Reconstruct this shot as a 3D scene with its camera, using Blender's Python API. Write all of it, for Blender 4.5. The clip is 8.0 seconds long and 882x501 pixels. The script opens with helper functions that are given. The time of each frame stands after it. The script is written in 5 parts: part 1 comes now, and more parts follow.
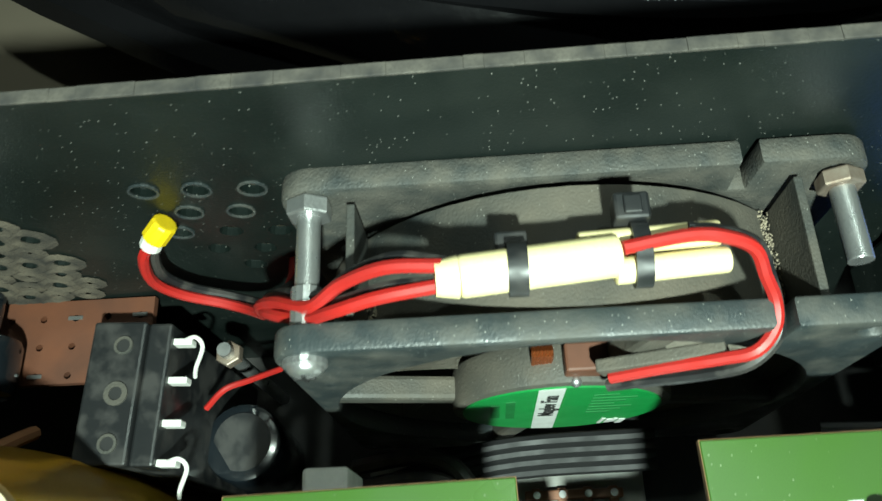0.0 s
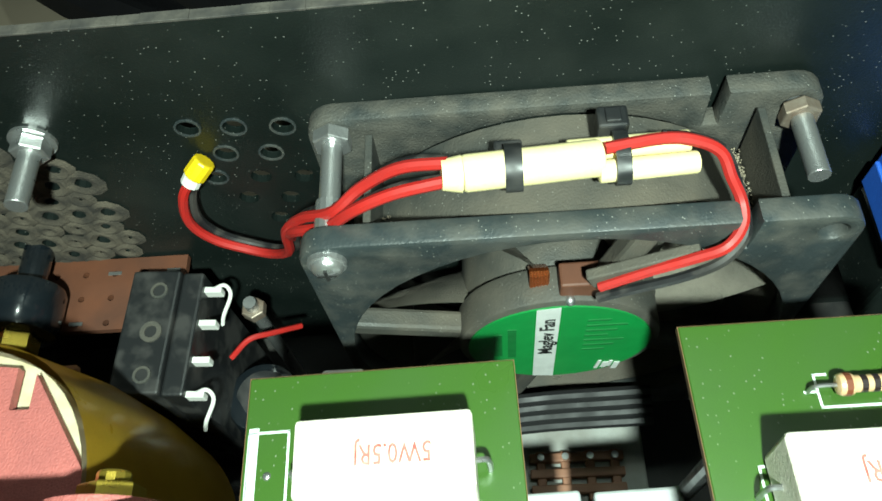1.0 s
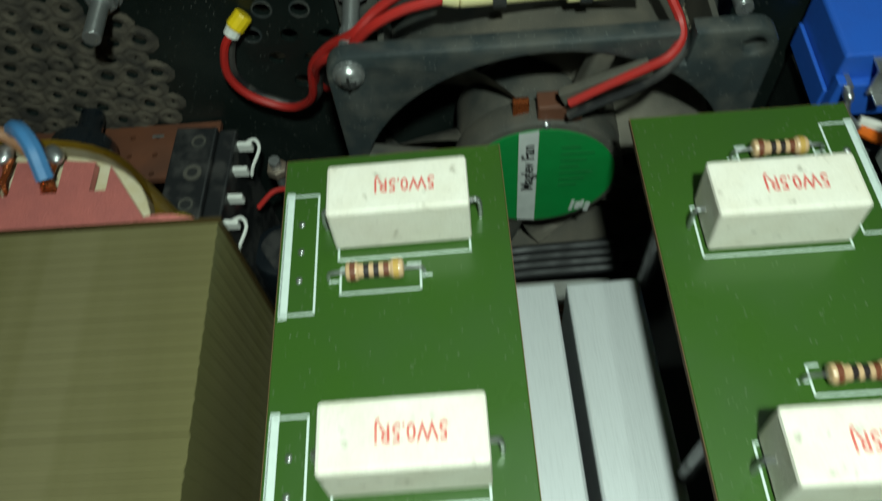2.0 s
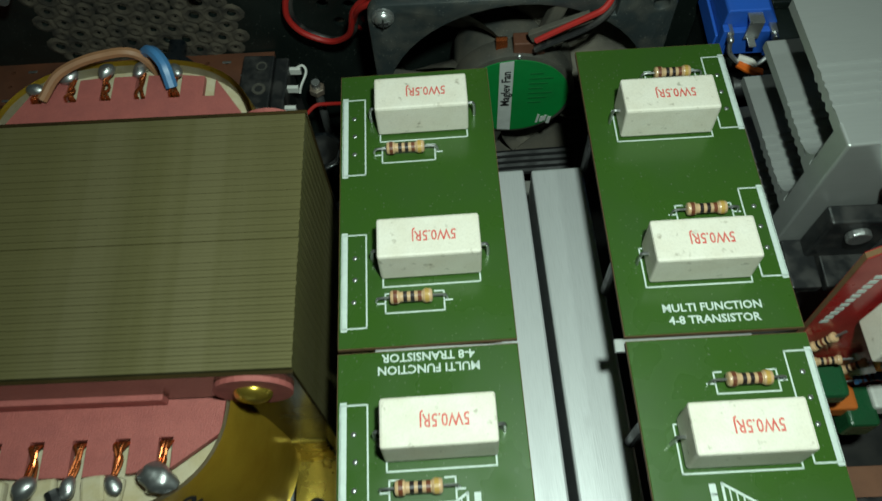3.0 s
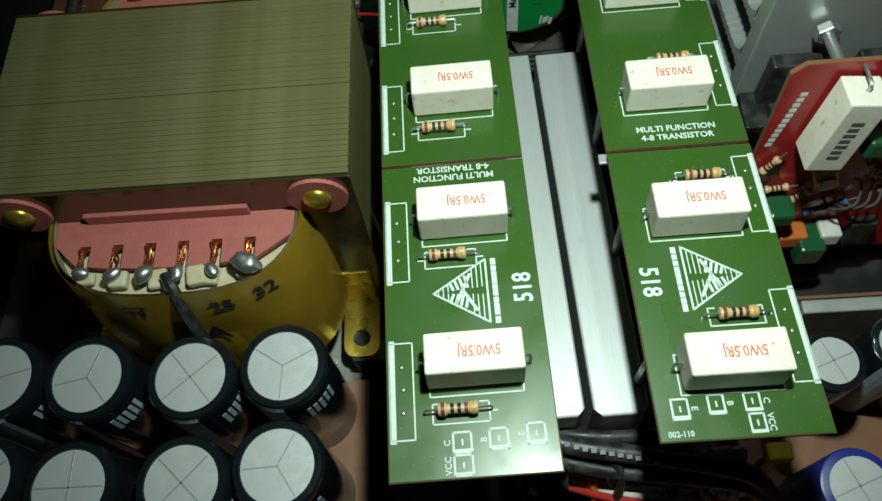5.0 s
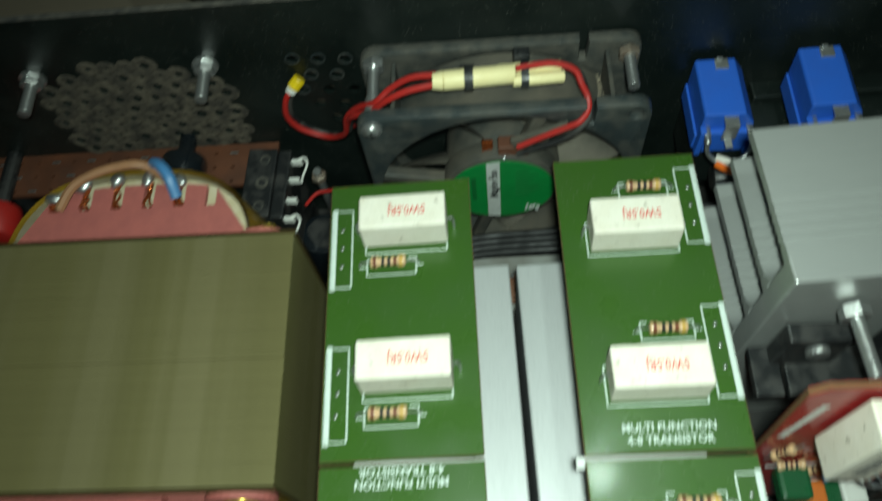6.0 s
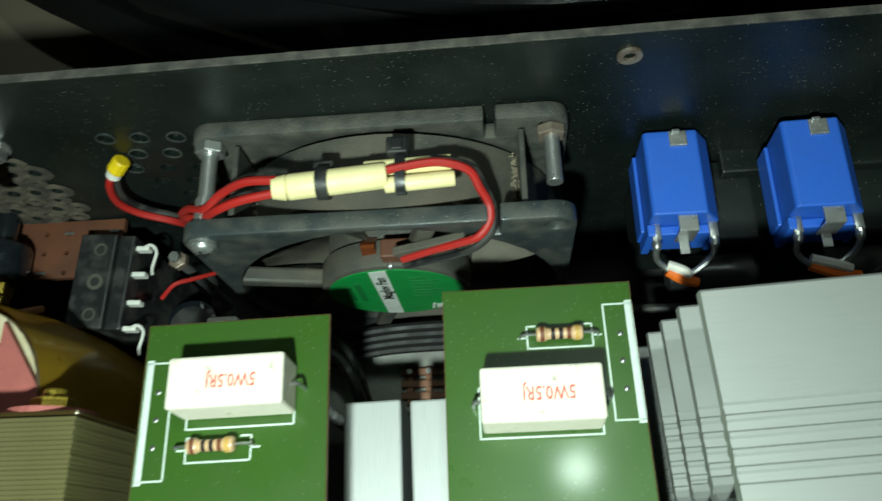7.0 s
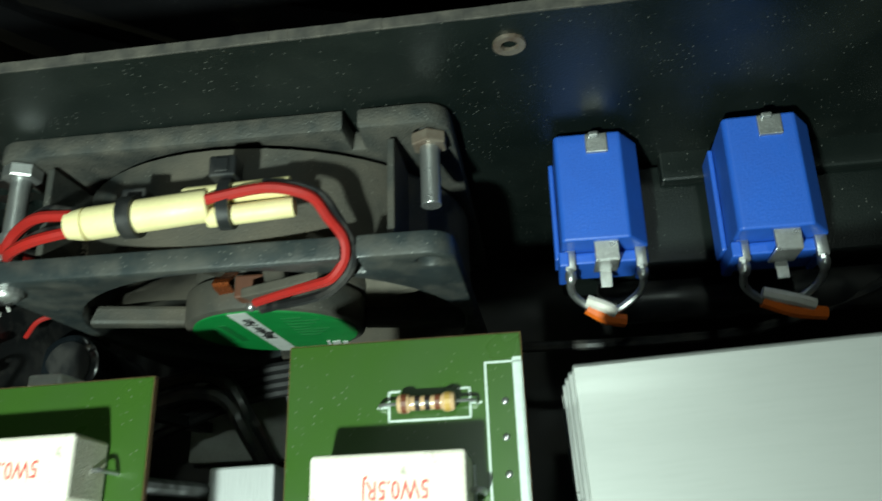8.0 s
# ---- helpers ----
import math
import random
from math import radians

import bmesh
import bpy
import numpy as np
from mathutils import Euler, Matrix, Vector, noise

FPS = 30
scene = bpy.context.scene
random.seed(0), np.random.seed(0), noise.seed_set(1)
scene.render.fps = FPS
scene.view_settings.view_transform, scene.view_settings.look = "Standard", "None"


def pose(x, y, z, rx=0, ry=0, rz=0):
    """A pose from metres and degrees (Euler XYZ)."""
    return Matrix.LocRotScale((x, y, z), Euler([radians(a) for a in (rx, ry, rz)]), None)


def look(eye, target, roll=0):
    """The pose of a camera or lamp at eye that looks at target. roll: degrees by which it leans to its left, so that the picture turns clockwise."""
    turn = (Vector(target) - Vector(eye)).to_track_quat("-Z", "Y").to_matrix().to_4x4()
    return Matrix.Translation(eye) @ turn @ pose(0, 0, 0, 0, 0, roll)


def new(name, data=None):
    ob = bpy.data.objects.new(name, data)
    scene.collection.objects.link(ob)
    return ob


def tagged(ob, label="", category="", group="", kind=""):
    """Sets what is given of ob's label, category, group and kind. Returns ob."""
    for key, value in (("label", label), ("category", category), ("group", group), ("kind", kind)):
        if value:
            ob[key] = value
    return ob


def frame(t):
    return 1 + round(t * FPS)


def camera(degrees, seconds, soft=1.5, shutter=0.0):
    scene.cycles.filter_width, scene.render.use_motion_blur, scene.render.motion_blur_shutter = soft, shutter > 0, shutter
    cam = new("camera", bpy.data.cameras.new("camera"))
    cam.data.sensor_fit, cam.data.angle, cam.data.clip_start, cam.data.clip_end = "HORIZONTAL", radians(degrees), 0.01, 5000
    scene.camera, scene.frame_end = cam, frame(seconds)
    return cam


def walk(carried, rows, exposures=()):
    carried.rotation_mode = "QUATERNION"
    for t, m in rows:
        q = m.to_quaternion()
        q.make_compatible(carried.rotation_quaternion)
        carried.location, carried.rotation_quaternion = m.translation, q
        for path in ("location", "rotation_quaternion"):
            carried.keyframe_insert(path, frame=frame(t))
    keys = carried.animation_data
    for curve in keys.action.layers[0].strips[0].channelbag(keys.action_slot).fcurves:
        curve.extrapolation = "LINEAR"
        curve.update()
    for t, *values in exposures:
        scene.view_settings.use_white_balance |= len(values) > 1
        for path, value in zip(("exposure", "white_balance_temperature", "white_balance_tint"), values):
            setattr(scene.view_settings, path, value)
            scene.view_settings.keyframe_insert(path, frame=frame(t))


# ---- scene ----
cam = camera(59.04, 8.0, shutter=0.4)
PATH = [
    (0, (-0.01291, -0.05129, 0.17418), (-0.02251, 0.02641, -0.00987), -9.85),
    (0.5, (-0.01362, -0.07157, 0.17272), (-0.02534, 0.02466, -0.00221), -9.39),
    (1, (-0.01269, -0.07786, 0.17631), (-0.02448, 0.01779, 0.00106), -9.64),
    (1.5, (-0.01736, -0.09479, 0.18045), (-0.02678, 0.00716, 0.00864), -7.77),
    (2, (-0.01482, -0.12270, 0.18167), (-0.02405, -0.02243, 0.00886), -7.96),
    (2.2, (-0.01568, -0.13622, 0.19521), (-0.02006, -0.04257, 0.01855), -5.38),
    (3.3, (-0.02113, -0.17862, 0.23666), (-0.02516, -0.09014, 0.05734), -4.46),
    (3.5, (-0.02173, -0.18741, 0.24202), (-0.02769, -0.09569, 0.06439), -5.18),
    (4, (-0.02258, -0.20970, 0.25540), (-0.03013, -0.11940, 0.07710), -6.99),
    (4.2, (-0.02210, -0.21808, 0.25733), (-0.03092, -0.12942, 0.07827), -8.04),
    (5.3, (-0.02206, -0.22608, 0.25094), (-0.03047, -0.13779, 0.07168), -8.60),
    (5.5, (-0.02001, -0.21075, 0.25413), (-0.02590, -0.12276, 0.07462), -7.07),
    (6, (-0.00404, -0.14889, 0.25295), (-0.01757, -0.06087, 0.07387), -10.46),
    (6.5, (0.00967, -0.10329, 0.23578), (-0.00291, -0.02645, 0.05156), -11.02),
    (7, (0.02450, -0.08460, 0.22111), (0.00940, -0.01246, 0.03518), -13.97),
    (7.2, (0.03149, -0.08025, 0.21484), (0.01494, -0.00853, 0.02888), -15.47),
    (7.5, (0.03787, -0.07629, 0.20393), (0.01915, -0.00646, 0.01746), -17.72),
    (8, (0.05229, -0.06424, 0.19223), (0.02840, 0.00274, 0.00530), -22.56),
]
EXPOSURES = [(0.0, 1.6), (0.5, 1.9), (1.0, 1.5), (1.5, 1.0), (2.0, -0.1), (2.2, -0.3), (3.3, -0.5), (4.2, -0.3), (5.3, -0.15), (5.5, -0.3), (6.0, -0.05), (6.5, 0.38), (7.0, 0.5), (8.0, 0.55)]
walk(cam, [(t, look(eye, target, roll)) for t, eye, target, roll in PATH], EXPOSURES)

# ---------------- light ----------------
world = bpy.data.worlds.new("night_room")
world.use_nodes = True
world.node_tree.nodes["Background"].inputs[0].default_value = (0.55, 0.62, 0.6, 1)
world.node_tree.nodes["Background"].inputs[1].default_value = 0.010
scene.world = world


def lamp(name, place, watts, size, colour, kind="POINT"):
    data = bpy.data.lights.new(name, kind)
    data.energy, data.color = watts, colour
    data.shadow_soft_size = size
    ob = new(name, data)
    ob.matrix_basis = pose(*place)
    return ob


torch = lamp("torch_light", (0.002, -0.150, 0.270), 2.75, 0.006, (0.80, 1.0, 0.88), "SPOT")
torch.matrix_basis = look((0.002, -0.150, 0.270), (-0.004, -0.100, 0.070))
torch.data.spot_size, torch.data.spot_blend = radians(115), 1.0
room = lamp("room_bulb_light", (0.080, 0.050, 0.62), 0.9, 0.012, (0.80, 1.0, 0.88))

# ---------------- materials ----------------


def rgb(c):
    return (*c, 1.0)


def material(name, base, rough=0.5, metal=0.0, second=None, scale=300.0, amount=0.5, fine=2500.0, fine_amount=0.15,
             bump=0.0, dust=0.0, dust_colour=(0.22, 0.19, 0.15), dust_scale=120.0, dust_edge=(0.45, 0.62), clear=0.0,
             stretch=None, island=0.0, specks=0.0, speck_scale=260.0):
    """A node material: base colour broken up at two scales, dust patches, fine relief."""
    m = bpy.data.materials.new(name)
    m.use_nodes = True
    nt = m.node_tree
    bsdf = nt.nodes["Principled BSDF"]
    link, node = nt.links.new, nt.nodes.new
    co = node("ShaderNodeTexCoord")
    vec = co.outputs["Object"]
    if stretch:
        mp = node("ShaderNodeMapping")
        mp.inputs["Scale"].default_value = stretch
        link(vec, mp.inputs["Vector"])
        vec = mp.outputs["Vector"]

    def noise_tex(s, detail=3.0, v=None):
        n = node("ShaderNodeTexNoise")
        n.inputs["Scale"].default_value, n.inputs["Detail"].default_value = s, detail
        link(v or vec, n.inputs["Vector"])
        return n.outputs["Fac"]

    def mix(fac, a, b):
        n = node("ShaderNodeMix")
        n.data_type = "RGBA"
        if isinstance(fac, float):
            n.inputs[0].default_value = fac
        else:
            link(fac, n.inputs[0])
        for slot, v in ((6, a), (7, b)):
            if isinstance(v, tuple):
                n.inputs[slot].default_value = rgb(v)
            else:
                link(v, n.inputs[slot])
        return n.outputs[2]

    def ramp(fac, lo, hi, a=0.0, b=1.0):
        n = node("ShaderNodeMapRange")
        n.inputs[1].default_value, n.inputs[2].default_value = lo, hi
        n.inputs[3].default_value, n.inputs[4].default_value = a, b
        link(fac, n.inputs[0])
        return n.outputs[0]

    second = second or tuple(v * 0.6 for v in base)
    big = noise_tex(scale)
    col = mix(ramp(big, 0.35, 0.7, 0.0, amount), base, second)
    small = noise_tex(fine, 2.0)
    col = mix(ramp(small, 0.45, 0.75, 0.0, fine_amount), col, tuple(v * 0.45 for v in base))
    if island:
        info = node("ShaderNodeObjectInfo")
        col = mix(ramp(info.outputs["Random"], 0.0, 1.0, 0.0, island), col, second)
    rough_out = ramp(big, 0.3, 0.7, max(rough - 0.08, 0.02), min(rough + 0.1, 1.0))
    if specks:
        vo = node("ShaderNodeTexVoronoi")
        vo.inputs["Scale"].default_value = speck_scale
        link(co.outputs["Object"], vo.inputs["Vector"])
        sparse = node("ShaderNodeMath")
        sparse.operation = "MULTIPLY"
        link(ramp(vo.outputs["Distance"], 0.13, 0.06), sparse.inputs[0])
        link(ramp(noise_tex(speck_scale * 0.31, 1.0, co.outputs["Object"]), 0.42, 0.52, 0.0, specks), sparse.inputs[1])
        col = mix(sparse.outputs[0], col, (0.42, 0.42, 0.38))
    if dust:
        d = ramp(noise_tex(dust_scale, 6.0, co.outputs["Object"]), dust_edge[0], dust_edge[1], 0.0, dust)
        col = mix(d, col, dust_colour)
        n = node("ShaderNodeMix")
        link(d, n.inputs[0])
        link(rough_out, n.inputs[2])
        n.inputs[3].default_value = 0.95
        rough_out = n.outputs[0]
    link(col, bsdf.inputs["Base Color"])
    link(rough_out, bsdf.inputs["Roughness"])
    bsdf.inputs["Metallic"].default_value = metal
    bsdf.inputs["Coat Weight"].default_value = clear
    bsdf.inputs["Coat Roughness"].default_value = 0.12
    if bump:
        b = node("ShaderNodeBump")
        b.inputs["Strength"].default_value, b.inputs["Distance"].default_value = bump, 0.0006
        link(small, b.inputs["Height"])
        link(b.outputs["Normal"], bsdf.inputs["Normal"])
    return m


def plain(name, base, rough=0.5, metal=0.0):
    return material(name, base, rough, metal, amount=0.35, fine_amount=0.12)


M = {
    "panel": material("black_painted_steel", (0.0055, 0.009, 0.0080), 0.40, second=(0.011, 0.016, 0.014), scale=60, bump=0.1, dust=0.12,
                      dust_colour=(0.06, 0.068, 0.056), dust_scale=55, dust_edge=(0.56, 0.8), specks=0.45, speck_scale=900),
    "worn": material("worn_bare_edge", (0.11, 0.10, 0.085), 0.7, 0.1, second=(0.03, 0.03, 0.03), scale=260, amount=1.0, fine_amount=0.6),
    "chassis": material("dusty_black_chassis", (0.012, 0.012, 0.012), 0.6, scale=80, dust=0.6, dust_colour=(0.05, 0.045, 0.04), dust_scale=60),
    "fan": material("dusty_black_fan_plastic", (0.026, 0.032, 0.032), 0.5, scale=160, bump=0.25, dust=0.7,
                    dust_colour=(0.130, 0.108, 0.080), dust_scale=75, dust_edge=(0.30, 0.70), specks=0.7, speck_scale=1100),
    "fan_clean": material("black_fan_plastic", (0.030, 0.038, 0.040), 0.4, scale=200, bump=0.15, dust=0.5,
                          dust_colour=(0.12, 0.11, 0.09), dust_scale=200, dust_edge=(0.40, 0.80), specks=0.7, speck_scale=1100),
    "fan_rear": material("heavily_dusted_fan_plastic", (0.026, 0.032, 0.032), 0.6, scale=160, bump=0.4, dust=0.75,
                         dust_colour=(0.115, 0.102, 0.082), dust_scale=240, dust_edge=(0.25, 0.78), specks=0.9, speck_scale=1300),
    "blade": material("dust_coated_blade", (0.045, 0.046, 0.042), 0.7, scale=120, bump=0.3, dust=0.9,
                      dust_colour=(0.30, 0.27, 0.22), dust_scale=60, dust_edge=(0.28, 0.60)),
    "label_print": plain("dark_green_print", (0.003, 0.13, 0.028), 0.5),
    "dusty": material("thick_brown_dust", (0.100, 0.082, 0.060), 0.95, second=(0.022, 0.019, 0.016), scale=190, amount=1.0, bump=0.5),
    "ridge_dust": material("pale_caked_dust", (0.30, 0.25, 0.18), 0.95, second=(0.15, 0.12, 0.09), scale=400, amount=0.8),
    "label_green": material("green_label_paper", (0.004, 0.22, 0.045), 0.4, second=(0.003, 0.15, 0.03), scale=120),
    "label_white": plain("white_label_print", (0.55, 0.57, 0.55), 0.5),
    # black of the lettering; also paints the shade in screw slots and wells
    "ink_and_shade": plain("black_print_and_recess_shade", (0.015, 0.015, 0.015), 0.6),
    "steel": material("zinc_plated_steel", (0.55, 0.56, 0.56), 0.33, 0.85, second=(0.35, 0.34, 0.32), scale=400, bump=0.1),
    "rust": material("slightly_rusty_steel", (0.32, 0.27, 0.22), 0.5, 0.6, second=(0.16, 0.10, 0.07), scale=500, amount=0.8),
    "cream": material("cream_heat_shrink", (0.80, 0.70, 0.38), 0.5, second=(0.70, 0.58, 0.28), scale=200, bump=0.1, amount=0.4),
    "red_wire": material("red_wire_insulation", (0.40, 0.016, 0.012), 0.5, second=(0.28, 0.012, 0.010), scale=300),
    "black_wire": material("black_wire_insulation", (0.014, 0.014, 0.015), 0.42, scale=300, dust=0.4, dust_colour=(0.08, 0.07, 0.06), dust_scale=300),
    "cable_black": material("matt_black_cable", (0.010, 0.010, 0.011), 0.6, scale=200),
    "black_plastic": material("black_plastic", (0.014, 0.015, 0.016), 0.38, scale=200, dust=0.35, dust_colour=(0.06, 0.055, 0.05), dust_scale=200),
    "yellow": material("yellow_plastic", (0.75, 0.52, 0.01), 0.4, scale=300),
    "pcb": material("green_solder_mask", (0.038, 0.098, 0.014), 0.30, second=(0.028, 0.076, 0.012), scale=70, fine=5000, fine_amount=0.2, clear=0.25, specks=0.35, speck_scale=850),
    "pcb_edge": plain("brown_fibre_board", (0.16, 0.085, 0.035), 0.75),
    "silk": material("white_silkscreen", (0.62, 0.70, 0.66), 0.6, scale=700, amount=0.25),
    "ceramic": material("white_ceramic_body", (0.80, 0.75, 0.66), 0.6, second=(0.66, 0.59, 0.47), scale=170, amount=0.5, bump=0.2, dust=0.65,
                        dust_colour=(0.24, 0.20, 0.14), dust_scale=420, dust_edge=(0.63, 0.74)),
    "red_print": material("faded_red_print", (0.64, 0.085, 0.07), 0.6, second=(0.72, 0.30, 0.25), scale=500, amount=0.6),
    "grey_print": plain("grey_print", (0.10, 0.10, 0.10), 0.6),
    "grey_print_light": plain("worn_pale_print", (0.20, 0.21, 0.22), 0.6),
    "tan": material("tan_resistor_body", (0.62, 0.40, 0.22), 0.35, scale=400, clear=0.3),
    "band_black": plain("dark_band", (0.02, 0.012, 0.012), 0.4),
    "band_brown": plain("brown_band", (0.16, 0.045, 0.02), 0.4),
    "band_gold": plain("gold_band", (0.55, 0.33, 0.08), 0.35),
    "solder": material("dull_solder", (0.52, 0.53, 0.53), 0.35, 0.9, scale=700),
    "alu": material("milled_aluminium", (0.60, 0.61, 0.62), 0.45, 0.4, second=(0.52, 0.53, 0.54), scale=120, fine=3000, bump=0.08, stretch=(1, 0.06, 1)),
    "alu_dull": material("dull_aluminium", (0.43, 0.44, 0.43), 0.40, 0.5, second=(0.32, 0.33, 0.32), scale=110, fine_amount=0.08, bump=0.02, specks=0.25, speck_scale=400, stretch=(0.07, 1, 1)),
    "core": material("varnished_lamination_steel", (0.195, 0.172, 0.074), 0.38, 0.4, second=(0.12, 0.105, 0.045), scale=32, amount=0.7, island=0.22,
                     dust=0.25, dust_colour=(0.20, 0.17, 0.10), dust_scale=90),
    "core_side": material("varnished_core_face", (0.075, 0.05, 0.018), 0.22, 0.4, second=(0.03, 0.02, 0.01), scale=45, amount=0.8, clear=0.5),
    "pink": material("pink_fibre_board", (0.42, 0.115, 0.10), 0.6, second=(0.30, 0.08, 0.075), scale=250, fine=3500, fine_amount=0.4, bump=0.4),
    "tape": material("yellow_transformer_tape", (0.60, 0.38, 0.04), 0.35, second=(0.44, 0.25, 0.02), scale=70, amount=0.8, clear=0.3),
    "paper": material("cream_insulation_paper", (0.52, 0.46, 0.33), 0.75, second=(0.42, 0.34, 0.18), scale=250, amount=0.7),
    "copper": material("enamelled_copper", (0.50, 0.13, 0.04), 0.28, 0.85, scale=600),
    "brass": material("yellow_passivated_steel", (0.62, 0.44, 0.07), 0.28, 0.85, second=(0.40, 0.28, 0.04), scale=200),
    "sleeve": material("black_capacitor_sleeve", (0.008, 0.011, 0.014), 0.16, scale=200, clear=0.5),
    "cap_top": material("bare_can_top", (0.60, 0.62, 0.64), 0.42, 0.4, second=(0.42, 0.42, 0.41), scale=90, amount=0.7, dust=0.35, dust_colour=(0.34, 0.32, 0.28), dust_scale=260),
    "cap_stripe": plain("pale_blue_stripe", (0.38, 0.47, 0.56), 0.4),
    "blue": material("blue_socket_plastic", (0.022, 0.115, 0.56), 0.42, second=(0.018, 0.09, 0.46), scale=150, bump=0.1),
    "blue_sleeve": plain("dark_blue_sleeve", (0.02, 0.03, 0.22), 0.3),
    "orange": plain("orange_wire_insulation", (0.75, 0.14, 0.01), 0.4),
    "white_wire": plain("white_wire_insulation", (0.70, 0.66, 0.60), 0.5),
    "blue_wire": plain("blue_wire_insulation", (0.06, 0.20, 0.42), 0.4),
    "brown_wire": plain("pale_brown_wire", (0.33, 0.16, 0.08), 0.5),
    "brown_board": material("brown_perforated_board", (0.13, 0.045, 0.022), 0.6, second=(0.06, 0.022, 0.012), scale=90, amount=0.8),
    "tan_board": material("tan_circuit_board", (0.26, 0.115, 0.065), 0.6, second=(0.16, 0.07, 0.04), scale=120),
    "red_pcb": material("red_solder_mask", (0.38, 0.018, 0.018), 0.32, second=(0.20, 0.008, 0.012), scale=150, clear=0.3),
    "white_plastic": plain("white_nylon", (0.70, 0.70, 0.66), 0.45),
    "grey_plate": material("pale_grey_plate", (0.32, 0.33, 0.31), 0.6, second=(0.20, 0.19, 0.17), scale=130, amount=0.8),
    "green_film": plain("dark_green_film_capacitor", (0.015, 0.09, 0.035), 0.3),
    "orange_film": plain("orange_film_capacitor", (0.62, 0.16, 0.03), 0.35),
    "tile": material("beige_floor_tile", (0.25, 0.215, 0.165), 0.35, second=(0.22, 0.17, 0.115), scale=8, fine=60),
    "wall": material("painted_room_wall", (0.35, 0.34, 0.31), 0.85, scale=8, fine=120),
    "gloss_black": material("glossy_black_vinyl", (0.008, 0.008, 0.009), 0.12, scale=60, fine=700, bump=0.1, clear=0.6),
    "dark_cloth": material("dark_grey_cloth", (0.035, 0.042, 0.045), 0.75, second=(0.02, 0.024, 0.026), scale=40, bump=0.3),
}

# ---------------- mesh tools ----------------


def chain(ob):
    m = Matrix.Identity(4)
    while ob is not None:
        m = ob.matrix_basis @ m
        ob = ob.parent
    return m


def link_mesh(name, bm, mat, smooth=False):
    if smooth:
        for f in bm.faces:
            f.smooth = True
        for e in bm.edges:
            e.smooth = len(e.link_faces) == 2 and e.calc_face_angle(0) < 0.6
    me = bpy.data.meshes.new(name)
    bm.to_mesh(me)
    bm.free()
    me.materials.append(M[mat])
    return me


def part(name, bm, mat, parent, label="", smooth=False, kind=""):
    """Links a bmesh, given in world metres, as one mesh under a thing or a part."""
    bmesh.ops.transform(bm, matrix=chain(parent).inverted(), verts=bm.verts)
    ob = new(name, link_mesh(name, bm, mat, smooth))
    ob.parent = parent
    return tagged(ob, label, kind=kind)


def thing(name, base, label, category, group="", kind=""):
    ob = new(name)
    ob.empty_display_size = 0.01
    ob.matrix_basis = base if isinstance(base, Matrix) else pose(*base)
    return tagged(ob, label, category, group, kind)


def solid(name, bm, mat, base, label, category, group="", kind="", smooth=False):
    """A thing of a single mesh, given in world metres."""
    m = pose(*base)
    bmesh.ops.transform(bm, matrix=m.inverted(), verts=bm.verts)
    ob = new(name, link_mesh(name, bm, mat, smooth))
    ob.matrix_basis = m
    return tagged(ob, label, category, group, kind)


def box(x0, x1, y0, y1, z0, z1, bevel=0.0, bm=None, m=None, segments=2):
    b = bmesh.new()
    bmesh.ops.create_cube(b, size=1, matrix=Matrix.LocRotScale(((x0 + x1) / 2, (y0 + y1) / 2, (z0 + z1) / 2), None, (abs(x1 - x0), abs(y1 - y0), abs(z1 - z0))))
    if bevel:
        bmesh.ops.bevel(b, geom=b.edges[:], offset=bevel, segments=segments, profile=0.5, affect="EDGES", clamp_overlap=True)
    return join(b, bm, m)


def join(b, bm=None, m=None):
    if m is not None:
        bmesh.ops.transform(b, matrix=m, verts=b.verts)
    if bm is None:
        return b
    me = bpy.data.meshes.new("join")
    b.to_mesh(me)
    b.free()
    bm.from_mesh(me)
    bpy.data.meshes.remove(me)
    return bm


def rod(p0, p1, r, bm=None, seg=16, r2=None, bevel=0.0, m=None):
    p0, p1 = Vector(p0), Vector(p1)
    b = bmesh.new()
    d = p1 - p0
    bmesh.ops.create_cone(b, cap_ends=True, segments=seg, radius1=r, radius2=r if r2 is None else r2, depth=d.length)
    if bevel:
        rims = [e for e in b.edges if abs(e.verts[0].co.z - e.verts[1].co.z) < 1e-7]
        bmesh.ops.bevel(b, geom=rims, offset=bevel, segments=2, profile=0.5, affect="EDGES")
    turn = d.to_track_quat("Z", "Y").to_matrix().to_4x4()
    bmesh.ops.transform(b, matrix=Matrix.Translation((p0 + p1) / 2) @ turn, verts=b.verts)
    return join(b, bm, m)


def curve_points(pts, per=6):
    """A smooth way through the points (Catmull-Rom)."""
    p = [Vector(q) for q in pts]
    p = [2 * p[0] - p[1]] + p + [2 * p[-1] - p[-2]]
    out = []
    for i in range(1, len(p) - 2):
        for k in range(per):
            t = k / per
            a, b, c, d = p[i - 1:i + 3]
            out.append(0.5 * (2 * b + (c - a) * t + (2 * a - 5 * b + 4 * c - d) * t * t + (3 * b - a - 3 * c + d) * t ** 3))
    return out + [p[-2]]


